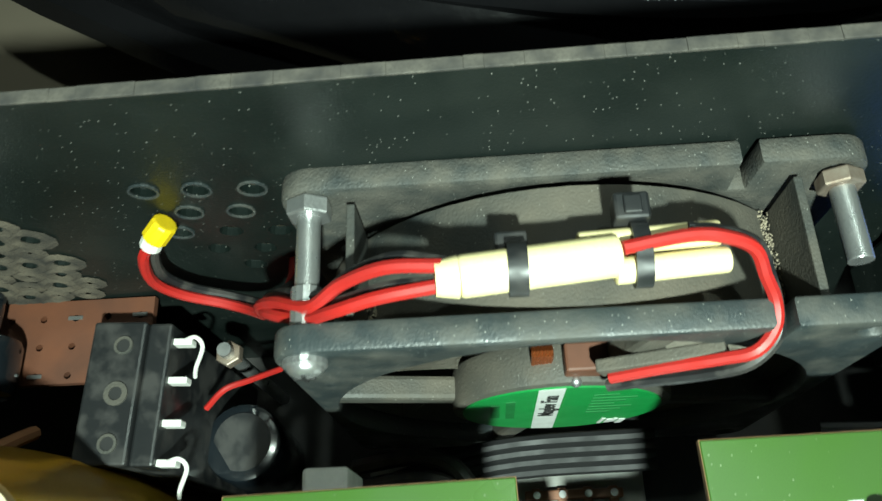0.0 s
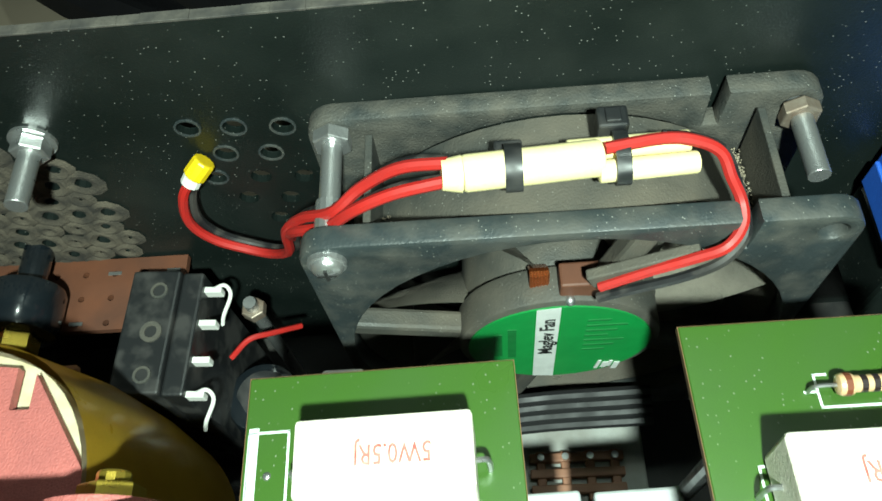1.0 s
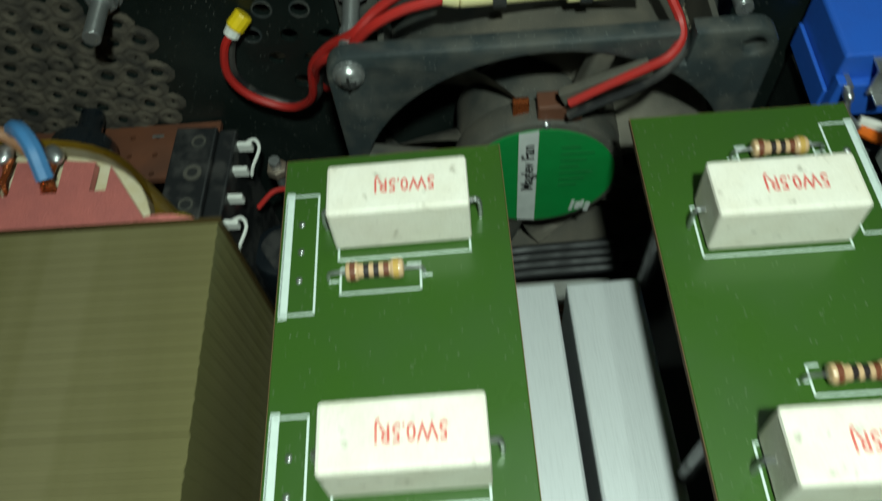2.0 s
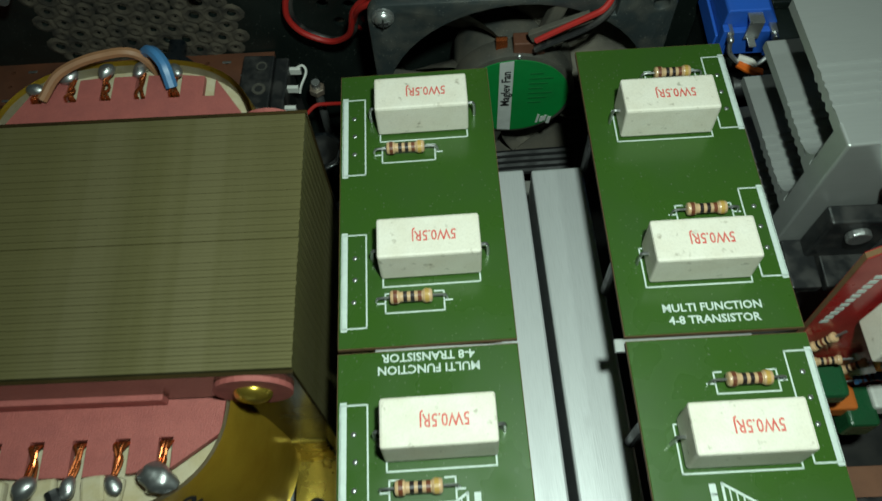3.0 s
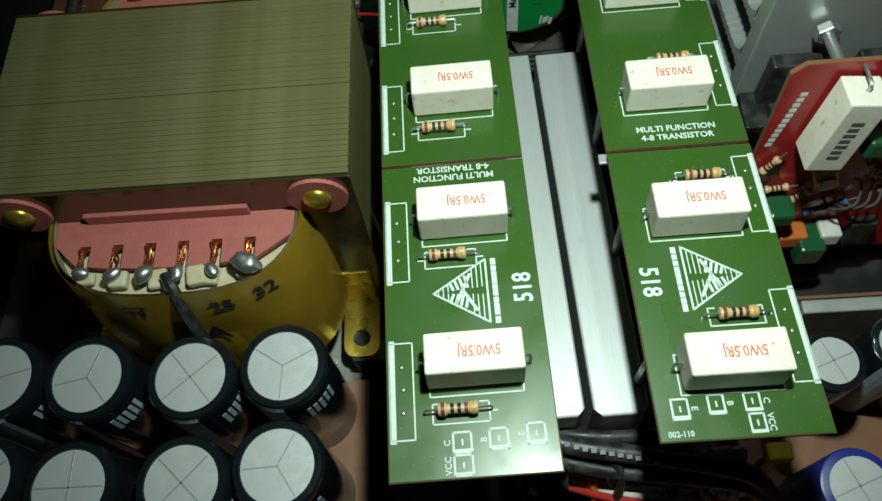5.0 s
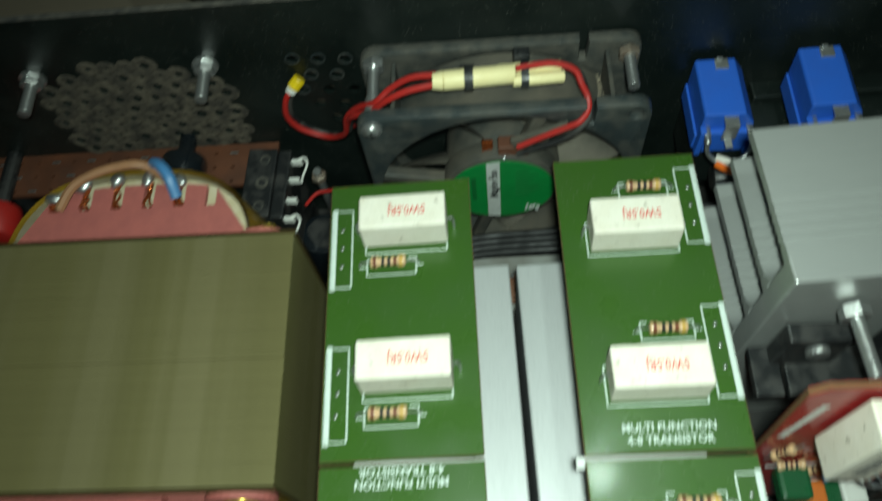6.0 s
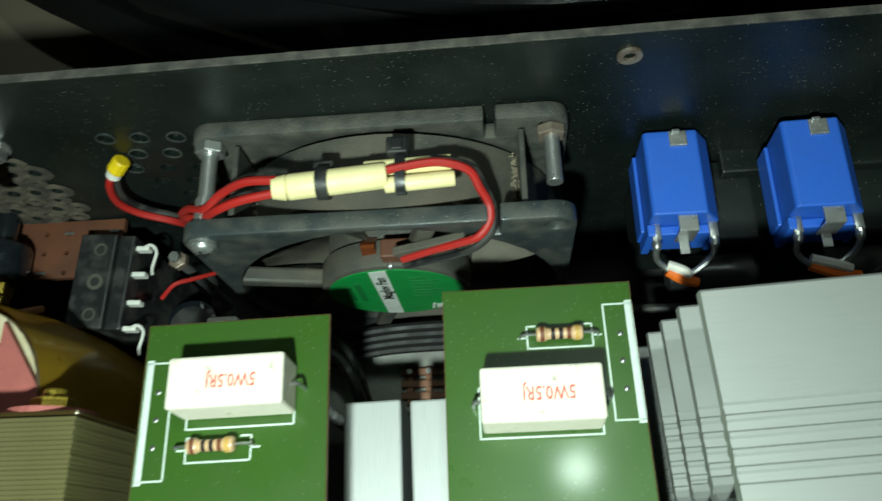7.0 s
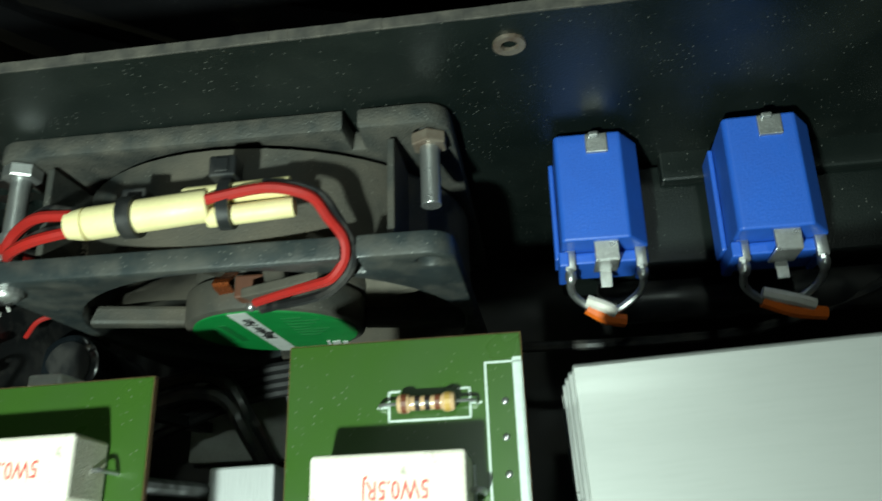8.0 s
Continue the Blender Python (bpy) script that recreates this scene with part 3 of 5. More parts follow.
LEFT = [[(-0.0172, -0.0180, 0.0908), (-0.0240, -0.0172, 0.0892), (-0.0300, -0.0176, 0.0855), (-0.0345, -0.0190, 0.0820), (-0.0405, -0.0160, 0.0760), (-0.0450, -0.0140, 0.0690), (-0.0475, -0.0115, 0.0580),
         (-0.0525, -0.0080, 0.0510), (-0.0575, -0.0062, 0.0500), (-0.0632, -0.0056, 0.0535), (-0.0658, -0.0052, 0.0595), (-0.0645, -0.0040, 0.0662), (-0.0616, -0.0028, 0.0698)],
        [(-0.0172, -0.0198, 0.0892), (-0.0250, -0.0204, 0.0878), (-0.0310, -0.0208, 0.0848), (-0.0360, -0.0196, 0.0790), (-0.0430, -0.0160, 0.0720), (-0.0458, -0.0110, 0.0620), (-0.0452, -0.0060, 0.0540), (-0.0449, -0.0020, 0.0510), (-0.0449, 0.0030, 0.0508)]]
for off, mat, nm in (((0, 0, 0), "red_wire", "red_lead"), ((0.0010, 0.0016, -0.0010), "black_wire", "black_lead")):
    for way in LEFT:
        part(nm, tube([tuple(Vector(q) + Vector(off) * (1.0 if 0 < i else 0.35)) for i, q in enumerate(way)], R * (1.05 if mat == "red_wire" else 1.0)), mat, cable, smooth=True)
part("terminal_lug", rod((-0.0616, -0.0026, 0.0698), (-0.0590, -0.0010, 0.0720), 0.0020, seg=12, bevel=0.0004), "yellow", cable, "yellow crimp terminal")
part("lug_tip", rod((-0.0625, -0.0031, 0.0686), (-0.0615, -0.0025, 0.0699), 0.0017, seg=12), "white_plastic", cable)

# ---------------- transistor boards ----------------
PZ = 0.0740


def cement_resistor(parent, x0, x1, yb, flip=False, deep=0.0098):
    """A white ceramic power resistor with bent leads and red lettering."""
    y0 = yb - deep
    z0 = PZ + 0.0004
    b = box(x0, x1, y0, yb, z0, z0 + 0.0098, 0.0006)
    ob = part("cement_resistor", b, "ceramic", parent, "white ceramic power resistor with red lettering")
    cx, cy = (x0 + x1) / 2, (y0 + yb) / 2
    m = Matrix.Translation((cx + (0.0012 if flip else -0.0004), cy, z0 + 0.00983)) @ pose(0, 0, 0, 0, 0, 180 if flip else 0)
    part("lettering", letters("5W0.5RJ", 0.0036, m, spread=0.74, bold=0.012), "red_print", ob)
    for s, x in ((-1, x0), (1, x1)):
        part("lead", tube([(x, cy, z0 + 0.0042), (x + s * 0.0013, cy, z0 + 0.0043), (x + s * 0.0017, cy, z0 + 0.0025), (x + s * 0.0017, cy, PZ - 0.001)], 0.0004, seg=6, per=4), "solder", ob, smooth=True)
    return ob


def axial_resistor(parent, x0, x1, y, z=None):
    """A small tan resistor with colour bands, lying along x."""
    z = PZ + 0.0022 if z is None else z
    L = x1 - x0
    b = rod((x0 + L * 0.12, y, z), (x1 - L * 0.12, y, z), 0.00115, seg=14)
    for xa, xb in ((x0, x0 + L * 0.24), (x1 - L * 0.24, x1)):
        rod((xa, y, z), (xb, y, z), 0.0015, b, 14, bevel=0.0005)
    ob = part("axial_resistor", b, "tan", parent, "small tan resistor with colour bands", smooth=True)
    for f, mat in ((0.13, "band_brown"), (0.36, "band_black"), (0.53, "band_black"), (0.70, "band_brown"), (0.87, "band_gold")):
        r = 0.00155 if f in (0.13, 0.87) else 0.0012
        part("band", rod((x0 + L * (f - 0.045), y, z), (x0 + L * (f + 0.045), y, z), r, seg=14), mat, ob)
    for s, x in ((-1, x0), (1, x1)):
        part("lead", tube([(x, y, z), (x + s * 0.0022, y, z), (x + s * 0.0030, y, z - 0.0008), (x + s * 0.0031, y, PZ - 0.001)], 0.00028, seg=6, per=3), "solder", ob, smooth=True)
    return ob


def outline_strip(bm, x0, x1, y0, y1, w, z):
    for a, c in (((x0, y0), (x1, y0)), ((x1, y0), (x1, y1)), ((x1, y1), (x0, y1)), ((x0, y1), (x0, y0))):
        strip(a, c, w, z, bm)


def board(x0, x1, y1, y0, pivot, slots, label):
    """One green transistor board. slots: the rear edges of its big resistors."""
    t = thing("transistor_board", (*pivot, PZ - 0.0016), label, "circuit board", "green transistor boards")
    bm = box(x0, x1, y0, y1, PZ - 0.0016, PZ, 0.00015, segments=1)
    base = part("board", bm, "pcb", t, "green lacquered board")
    part("board_edge", plate([(x0 - 0.0001, y0 - 0.0001), (x1 + 0.0001, y0 - 0.0001), (x1 + 0.0001, y1 + 0.0001), (x0 - 0.0001, y1 + 0.0001)], [], PZ - 0.0014, PZ - 0.0002), "pcb_edge", base, "bare brown cut edge")
    return t


ZS = PZ + 0.00006
W = 0.00035
pads_random = random.Random(3)


def side_a(t, ys, silk):
    """Big resistor, small resistor and transistor outline of the boards whose transistors stand on the outer long side."""
    for y in ys:
        cement_resistor(t, -0.0378, -0.0156, y + 0.0007, True)
        axial_resistor(t, -0.0358, -0.0266, y - 0.0145)
        x0, x1, ya, yb = -0.0466, -0.0411, y + 0.0030, y - 0.0203
        outline_strip(silk, x0, x1, yb, ya, W, ZS)
        strip((x0 + 0.0006, yb), (x0 + 0.0006, ya), 0.0014, ZS, silk)
        outline_strip(silk, -0.0374, -0.0160, y - 0.0108, y - 0.0015, W, ZS)
        for p, q in (((-0.0370, y - 0.0125), (-0.0370, y - 0.0172)), ((-0.0370, y - 0.0172), (-0.0242, y - 0.0172)), ((-0.0242, y - 0.0172), (-0.0242, y - 0.0125)),
                     ((-0.0370, y - 0.0125), (-0.0352, y - 0.0125)), ((-0.0242, y - 0.0125), (-0.0262, y - 0.0125)), ((-0.0387, y - 0.0148), (-0.0370, y - 0.0148)), ((-0.0242, y - 0.0148), (-0.0225, y - 0.0148))):
            strip(p, q, W, ZS, silk)
        for k in range(3):
            b = bmesh.new()
            bmesh.ops.create_icosphere(b, subdivisions=2, radius=0.0006, matrix=pose(-0.0437 + pads_random.uniform(-2e-4, 2e-4), y - 0.0030 - 0.0055 * k, PZ) @ Matrix.Diagonal((1, 1, 0.5, 1)))
            part("solder_joint", b, "solder", t, smooth=True)


def side_b(t, ys, silk):
    for y, rise in ys:
        cement_resistor(t, 0.0201, 0.0424, y + 0.0026, True, 0.0102)
        c = y + rise - 0.0126
        axial_resistor(t, 0.0313, 0.0404, c + 0.0126)
        x0, x1, ya, yb = 0.0450, 0.0506, c + 0.0188, c - 0.0044
        outline_strip(silk, x0, x1, yb, ya, W, ZS)
        strip((x1 - 0.0006, yb), (x1 - 0.0006, ya), 0.0014, ZS, silk)
        outline_strip(silk, 0.0195, 0.0426, y - 0.0084, y + 0.0014, W, ZS)
        for p, q in (((0.0296, c + 0.0150), (0.0296, c + 0.0104)), ((0.0296, c + 0.0104), (0.0424, c + 0.0104)), ((0.0424, c + 0.0104), (0.0424, c + 0.0150)), ((0.0296, c + 0.0150), (0.0312, c + 0.0150)),
                     ((0.0424, c + 0.0150), (0.0406, c + 0.0150)), ((0.0279, c + 0.0126), (0.0296, c + 0.0126)), ((0.0424, c + 0.0126), (0.0441, c + 0.0126))):
            strip(p, q, W, ZS, silk)
        for k in range(3):
            b = bmesh.new()
            bmesh.ops.create_icosphere(b, subdivisions=2, radius=0.0006, matrix=pose(0.0477 + pads_random.uniform(-2e-4, 2e-4), y + 0.0110 - 0.0055 * k, PZ) @ Matrix.Diagonal((1, 1, 0.5, 1)))
            part("solder_joint", b, "solder", t, smooth=True)


def flat(x, y, turn):
    return Matrix.Translation((x, y, ZS)) @ pose(0, 0, 0, 0, 0, turn)


def emblem(silk, x, y, s):
    """The maker's mark as plain shapes: a hatched triangle pointing to side s, with bars for its name."""
    a, p, q = (x - s * 0.0005, y), (x - s * 0.0137, y + 0.0086), (x - s * 0.0137, y - 0.0086)
    for u1, u2 in ((a, p), (p, q), (q, a)):
        strip(u1, u2, 0.0005, ZS, silk)
    for k in range(1, 11):
        f = k / 11
        w = 0.0084 * f
        xx = x - s * (0.0005 + 0.0132 * f)
        if 4 <= k <= 7:
            for d in (-1, 1):
                strip((xx, y + d * w * 0.25), (xx + s * 0.0006, y + d * w * 0.75), 0.0007, ZS, silk)
        else:
            strip((xx, y - w), (xx, y - w * 0.15), 0.00028, ZS, silk)
            strip((xx, y + w * 0.15), (xx, y + w), 0.00028, ZS, silk)
    strip((x - s * 0.0060, y - 0.0030), (x - s * 0.0095, y + 0.0045), 0.0008, ZS, silk)
    strip((x - s * 0.0078, y + 0.0002), (x - s * 0.0108, y - 0.0050), 0.0008, ZS, silk)
    for k in range(10):
        yy = y + 0.0080 - 0.00172 * k
        strip((x - s * 0.0156, yy), (x - s * 0.0156, yy - 0.0009), 0.0013, ZS, silk)


def letter_box(silk, x0, x1, y0, y1, text, side):
    outline_strip(silk, x0, x1, y0, y1, 0.0005, ZS)
    strip((x0, (y0 + y1) / 2 - 0.0018), (x1, (y0 + y1) / 2 - 0.0018), 0.0006, ZS + 0.00001, silk)
    strip(((x0 + x1) / 2, (y0 + y1) / 2 - 0.0005), ((x0 + x1) / 2, (y0 + y1) / 2 + 0.0005), 0.0004, ZS + 0.00001, silk)
    letters(text, 0.0020, flat(x0 - 0.0013 if side < 0 else x1 + 0.0013, (y0 + y1) / 2, 90 if side < 0 else -90), silk)


AP, BP = (-0.0472, -0.0429), (0.0131, -0.0371)
# the boards and their bars sit tilted in the case, the front edge higher than the rear
TILT = 3.7
SEAT_A = pose(-0.0467, -0.0410, 0.0729, -TILT, 0, 1.38) @ Matrix.Scale(0.974, 4)
SEAT_B = pose(0.0128, -0.0368, 0.0733, -TILT, 0, 0.65) @ Matrix.Scale(0.962, 4)
LABEL = "green circuit board with white power resistors and white print"
ta1 = board(-0.0472, -0.0095, -0.0429, -0.1190, AP, (), LABEL)
s1 = bmesh.new()
side_a(ta1, (-0.0541, -0.0942), s1)
ta2 = board(-0.0472, -0.0095, -0.1202, -0.2036, AP, (), LABEL)
s2 = bmesh.new()
side_a(ta2, (-0.1345, -0.1742), s2)
letters("MULTI FUNCTION", 0.0026, flat(-0.0283, -0.1244, 180), s2)
letters("4-8 TRANSISTOR", 0.0026, flat(-0.0283, -0.1217, 180), s2)
emblem(s2, -0.0358, -0.1588, -1)
letters("518", 0.0064, flat(-0.0134, -0.1588, 90), s2, 0.85)
for x0, x1, y0, y1, tx in ((-0.0328, -0.0288, -0.1980, -0.1935, "C"), (-0.0247, -0.0207, -0.1978, -0.1932, "B"), (-0.0163, -0.0124, -0.1972, -0.1926, "E"), (-0.0328, -0.0288, -0.2030, -0.1986, "VCC")):
    letter_box(s2, x0, x1, y0, y1, tx, -1)
tb1 = board(0.0131, 0.0508, -0.0371, -0.1185, BP, (), LABEL)
s3 = bmesh.new()
side_b(tb1, ((-0.0590, 0.0110), (-0.0990, 0.0098)), s3)
letters("MULTI FUNCTION", 0.0026, flat(0.0326, -0.1128, 0), s3)
letters("4-8 TRANSISTOR", 0.0026, flat(0.0326, -0.1157, 0), s3)
tb2 = board(0.0131, 0.0508, -0.1198, -0.1983, BP, (), LABEL)
s4 = bmesh.new()
side_b(tb2, ((-0.1394, 0.0094), (-0.1796, 0.0101)), s4)
emblem(s4, 0.0402, -0.1585, 1)
letters("518", 0.0064, flat(0.0175, -0.1590, -90), s4, 0.85)
letters("002-110", 0.0019, flat(0.0178, -0.1968, 0), s4, 0.9)
for x0, x1, y0, y1, tx in ((0.0168, 0.0204, -0.1934, -0.1888, "E"), (0.0250, 0.0284, -0.1926, -0.1882, "B"), (0.0330, 0.0364, -0.1923, -0.1882, "C"), (0.0332, 0.0364, -0.1972, -0.1931, "VCC")):
    letter_box(s4, x0, x1, y0, y1, tx, 1)
for t, s, p in ((ta1, s1, AP), (ta2, s2, AP), (tb1, s3, BP), (tb2, s4, BP)):
    part("silkscreen", s, "silk", t, "white printed outlines and lettering")
    t.matrix_basis = SEAT_A if p == AP else SEAT_B


def power_transistor(x, y, side, parent):
    """A flat black transistor standing under the board edge, with its three legs."""
    b = box(x - 0.0024, x + 0.0024, y - 0.0078, y + 0.0078, 0.040, 0.060, 0.0005)
    ob = part("power_transistor", b, "black_plastic", parent, "black plastic power transistor")
    for k in range(3):
        part("leg", box(x - 0.0003, x + 0.0003, y - 0.0055 + 0.0055 * k - 0.0005, y - 0.0055 + 0.0055 * k + 0.0005, 0.0595, PZ - 0.0018), "solder", ob)


# aluminium bars between the boards, carrying the transistors below them
def bar_heatsink(x0, x1, label):
    top, rear, long = 0.0443, -0.0520, 0.1255
    xm = (x0 + x1) / 2
    t = thing("bar_heatsink", (xm, rear, top), label, "heat sink", "aluminium bars between the boards")
    b = box(x0, x1, rear - long, rear, top - 0.0485, top, 0.0006)
    # the front upper corners are cut off
    for x, s in ((x0, -1), (x1, 1)):
        bmesh.ops.bisect_plane(b, geom=b.verts[:] + b.edges[:] + b.faces[:], plane_co=(x - s * 0.0022, rear - long, 0), plane_no=(s, -1, 0), clear_outer=True)
        bmesh.ops.holes_fill(b, edges=[e for e in b.edges if e.is_boundary])
    part("bar", b, "alu", t)
    t.matrix_basis = pose(xm, rear, top, -TILT, 0, 1.75)
    for y, z in ((-0.062, 0.001), (-0.160, 0.0055)):
        x = xm - math.tan(radians(1.75)) * (y - rear)
        part("foot", box(x - 0.005, x + 0.005, y - 0.004, y + 0.004, -0.010, z), "alu_dull", t)
    return t


bar_heatsink(-0.0130, 0.0001, "brushed aluminium heat sink bar partly under a green board")
bar_heatsink(0.0022, 0.0166, "brushed aluminium heat sink bar partly under a green board")
for t, seat, x, ys in ((ta1, SEAT_A, -0.0437, (-0.0596, -0.0995)), (ta2, SEAT_A, -0.0437, (-0.1400, -0.1800)), (tb1, SEAT_B, 0.0477, (-0.0535, -0.0935)), (tb2, SEAT_B, 0.0477, (-0.1339, -0.1741))):
    t.matrix_basis = pose(*(AP if x < 0 else BP), PZ - 0.0016)
    for y in ys:
        power_transistor(x, y, 0, t)
    t.matrix_basis = seat
    for y in ys:
        q = seat @ Vector((0.0335 if x < 0 else 0.0045, y - (AP if x < 0 else BP)[1], 0))
        part("standoff", rod((q.x, q.y, -0.010), (q.x, q.y, q.z), 0.0014, seg=10), "black_plastic", t)

# ---------------- transformer ----------------
TX0, TX1, TY0, TY1, TZ = -0.1510, -0.0527, -0.1207, -0.0605, 0.0869
TC = -0.1018
tr = thing("transformer", (TC, (TY0 + TY1) / 2, -0.010), "large varnished laminated power transformer with yellow taped winding", "transformer")
N = 72
pitch = (TY1 - TY0) / N
lam = None
for i in range(N):
    y = TY0 + pitch * (i + 0.5)
    drop = (0.0, 0.00014)[i % 2] + 0.00002 * ((i * 7) % 3)
    if i in (29, 30, 31, 32, 33):
        drop = 0.0004
    if lam is None:
        b = box(TX0, TX1, -pitch * 0.496, pitch * 0.496, 0.003, TZ, 0.00010, segments=1)
        bmesh.ops.translate(b, vec=(-TC, 0, 0.010), verts=b.verts)
        lam = link_mesh("lamination", b, "core")
    ob = new("lamination", lam)
    ob.parent = tr
    ob.matrix_basis = pose((0.0001 if i % 3 == 0 else 0.0), y - (TY0 + TY1) / 2, -drop)
part("core", box(TX0 + 0.001, TX1 - 0.001, TY0 + 0.0004, TY1 - 0.0004, 0.004, TZ - 0.0012), "core_side", tr, "dark varnished core")
part("front_plate", box(TX0 - 0.0002, TX1 + 0.0003, TY0 - 0.0011, TY0 - 0.0003, 0.003, TZ - 0.0003, 0.0002), "core_side", tr, "dark brown varnished end plate")
part("rear_plate", box(TX0 - 0.0002, TX1 + 0.0003, TY1 + 0.0003, TY1 + 0.0011, 0.003, TZ - 0.0003, 0.0002), "core_side", tr, "dark brown varnished end plate")


def d_shape(front, half, depth, grow=0.0, n=28):
    """The bulging outline of the winding where it comes out of the core."""
    sgn = -1 if front else 1
    y0 = TY0 if front else TY1
    out = []
    for k in range(n + 1):
        a = math.pi * k / n
        cx, sy = math.cos(a), math.sin(a)
        out.append((TC + (half + grow) * math.copysign(abs(cx) ** 0.72, cx), y0 + sgn * (depth + grow) * abs(sy) ** 0.80))
    return out


def ribbon(rows, thick):
    """A band through rows of points: each row is an outline and its height."""
    b = bmesh.new()
    vs = [[b.verts.new((x, y, z)) for x, y in pts] for pts, z in rows]
    for lo, hi in zip(vs, vs[1:]):
        for i in range(len(lo) - 1):
            b.faces.new((lo[i], lo[i + 1], hi[i + 1], hi[i]))
    bmesh.ops.solidify(b, geom=b.faces[:], thickness=thick)
    bmesh.ops.recalc_face_normals(b, faces=b.faces[:])
    return b


for front in (True, False):
    s = -1 if front else 1
    ye = TY0 if front else TY1
    half, depth = 0.0340, 0.0252 if front else 0.0290
    FLZ = 0.0725
    coil = part("winding", plate(d_shape(front, half - 0.001, depth - 0.001), [], 0.018, FLZ - (0.0035 if front else 0.0022)), "paper", tr, "paper-wrapped winding")
    part("tape", ribbon([(d_shape(front, half, depth, 0.0030), 0.016), (d_shape(front, half, depth, 0.0035), 0.034), (d_shape(front, half, depth, 0.0028), 0.052), (d_shape(front, half, depth), FLZ + 0.0015)], 0.0008), "tape", coil, "shiny yellow-brown tape round the winding", smooth=True)
    part("paper_edge", ribbon([(d_shape(front, half, depth, -0.0010), 0.056), (d_shape(front, half, depth, -0.0010), FLZ + 0.0008)], 0.0009), "paper", coil, "cream paper layers", smooth=True)
    # the pink flange with its slots, kept back from the tape
    back = ye + s * 0.0012

    def rim(x):
        """How far the winding reaches out of the core at x."""
        c = min(abs(x - TC) / half, 1.0) ** (1 / 0.72)
        return depth * math.sqrt(1 - c * c) ** 0.80

    root = 0.0090 if front else 0.0175
    o = [(TC - half + 0.0015, back), (TC - half + 0.0020, ye + s * 0.0085)]
    slots = [TC - 0.0237 + 0.0089 * k for k in range(6)]
    for k, x in enumerate(slots):
        lim = ye + s * ((0.0165 if front else 0.0250) - 0.003 * abs((x - TC) / half) ** 2)
        a, c = (lim, lim) if front else (min(lim, ye + s * (rim(x - 0.0015) - 0.0022)), min(lim, ye + s * (rim(x + 0.0015) - 0.0022)))
        o += [(x - 0.0015, a), (x - 0.0015, ye + s * min(root, abs(a - ye) - 0.002)), (x + 0.0015, ye + s * min(root, abs(c - ye) - 0.002)), (x + 0.0015, c)]
    o += [(TC + half - 0.0020, ye + s * 0.0085), (TC + half - 0.0015, back)]
    flange = part("flange", plate(o, [], FLZ - 0.0016, FLZ), "pink", tr, "pink fibre flange with slots for the wire ends")
    part("flange_lip", box(TC - 0.0240, TC + 0.0205, ye + s * 0.0010, ye + s * 0.0024, FLZ, FLZ + 0.0040, 0.0003, m=None), "pink", tr)
    rnd = random.Random(11 if front else 12)
    for k, x in enumerate(slots):
        if not front and k == 5:
            continue
        b = bmesh.new()
        at = root + 0.0003
        end = 0.0180 if front else rim(x) - 0.0040
        for j in range(4):
            xx = x + 0.0007 * (j - 1.5)
            tube([(xx, ye + s * at, FLZ - 0.003), (xx + rnd.uniform(-4e-4, 4e-4), ye + s * (at + 0.001), FLZ + 0.0006), (x + rnd.uniform(-0.001, 0.001), ye + s * ((at + end) / 2), FLZ + 0.0004), (x + rnd.uniform(-0.0012, 0.0012), ye + s * end, FLZ + 0.0010)], 0.00035, b, 6, 4)
        part("wire_end", b, "copper", tr, "bright copper wire ends", smooth=True)
        b = bmesh.new()
        r = rnd.uniform(0.0017, 0.0024) if k != 5 else 0.0032
        bmesh.ops.create_icosphere(b, subdivisions=3, radius=r)
        for v in b.verts:
            v.co *= 1 + 0.25 * noise.noise(v.co * 420 + Vector((k, 0, 0)))
        bmesh.ops.transform(b, matrix=pose(x + rnd.uniform(-0.001, 0.0005), ye + s * ((0.0188 if front else end + 0.001) - (0.003 * abs((x - TC) / half) ** 2 if front else 0.0)), FLZ + 0.0012 + (0.0012 if k == 5 else 0), 0, 0, 30 * k) @ Matrix.Diagonal((1.3, 0.9, 0.75, 1)), verts=b.verts)
        part("solder_tag", b, "solder", tr, "blob of dull solder", smooth=True)
        if not front:
            continue
        b = box(x - 0.0018, x + 0.0032, ye + s * 0.0165, ye + s * (0.0222 - 0.005 * abs((x - TC) / half) ** 2), FLZ - 0.0026, FLZ - 0.0004 + 0.0006 * (k % 2), 0.0008, None, Matrix.Translation((x, ye, 0)) @ pose(0, 0, 0, 0, 0, rnd.uniform(-9, 9)) @ Matrix.Translation((-x + rnd.uniform(-0.001, 0.001), -ye, 0)))
        part("paper_tab", b, "paper", tr)
    for sx in (-1, 1):
        x, z = TC + sx * 0.0398, 0.0785
        w = part("washer", rod((x, ye + s * 0.0011, z), (x, ye + s * 0.0022, z), 0.0080, seg=28), "pink", tr, "pink fibre washer")
        if front:
            b = bmesh.new()
            bmesh.ops.create_uvsphere(b, u_segments=24, v_segments=12, radius=0.0040)
            bmesh.ops.bisect_plane(b, geom=b.verts[:] + b.edges[:] + b.faces[:], plane_co=(0, 0, 0), plane_no=(0, 1, 0), clear_outer=True)
            bmesh.ops.transform(b, matrix=Matrix.Translation((x, ye - 0.0022, z)) @ Matrix.Diagonal((1, 0.55, 1, 1)), verts=b.verts)
            part("bolt_head", b, "brass", tr, "domed yellow zinc bolt head", smooth=True)
            continue
        nut = part("bolt_nut", hexagon((x, ye + s * 0.0022, z), (x, ye + s * 0.0048, z), 0.0042), "brass", tr, "yellow zinc nut")
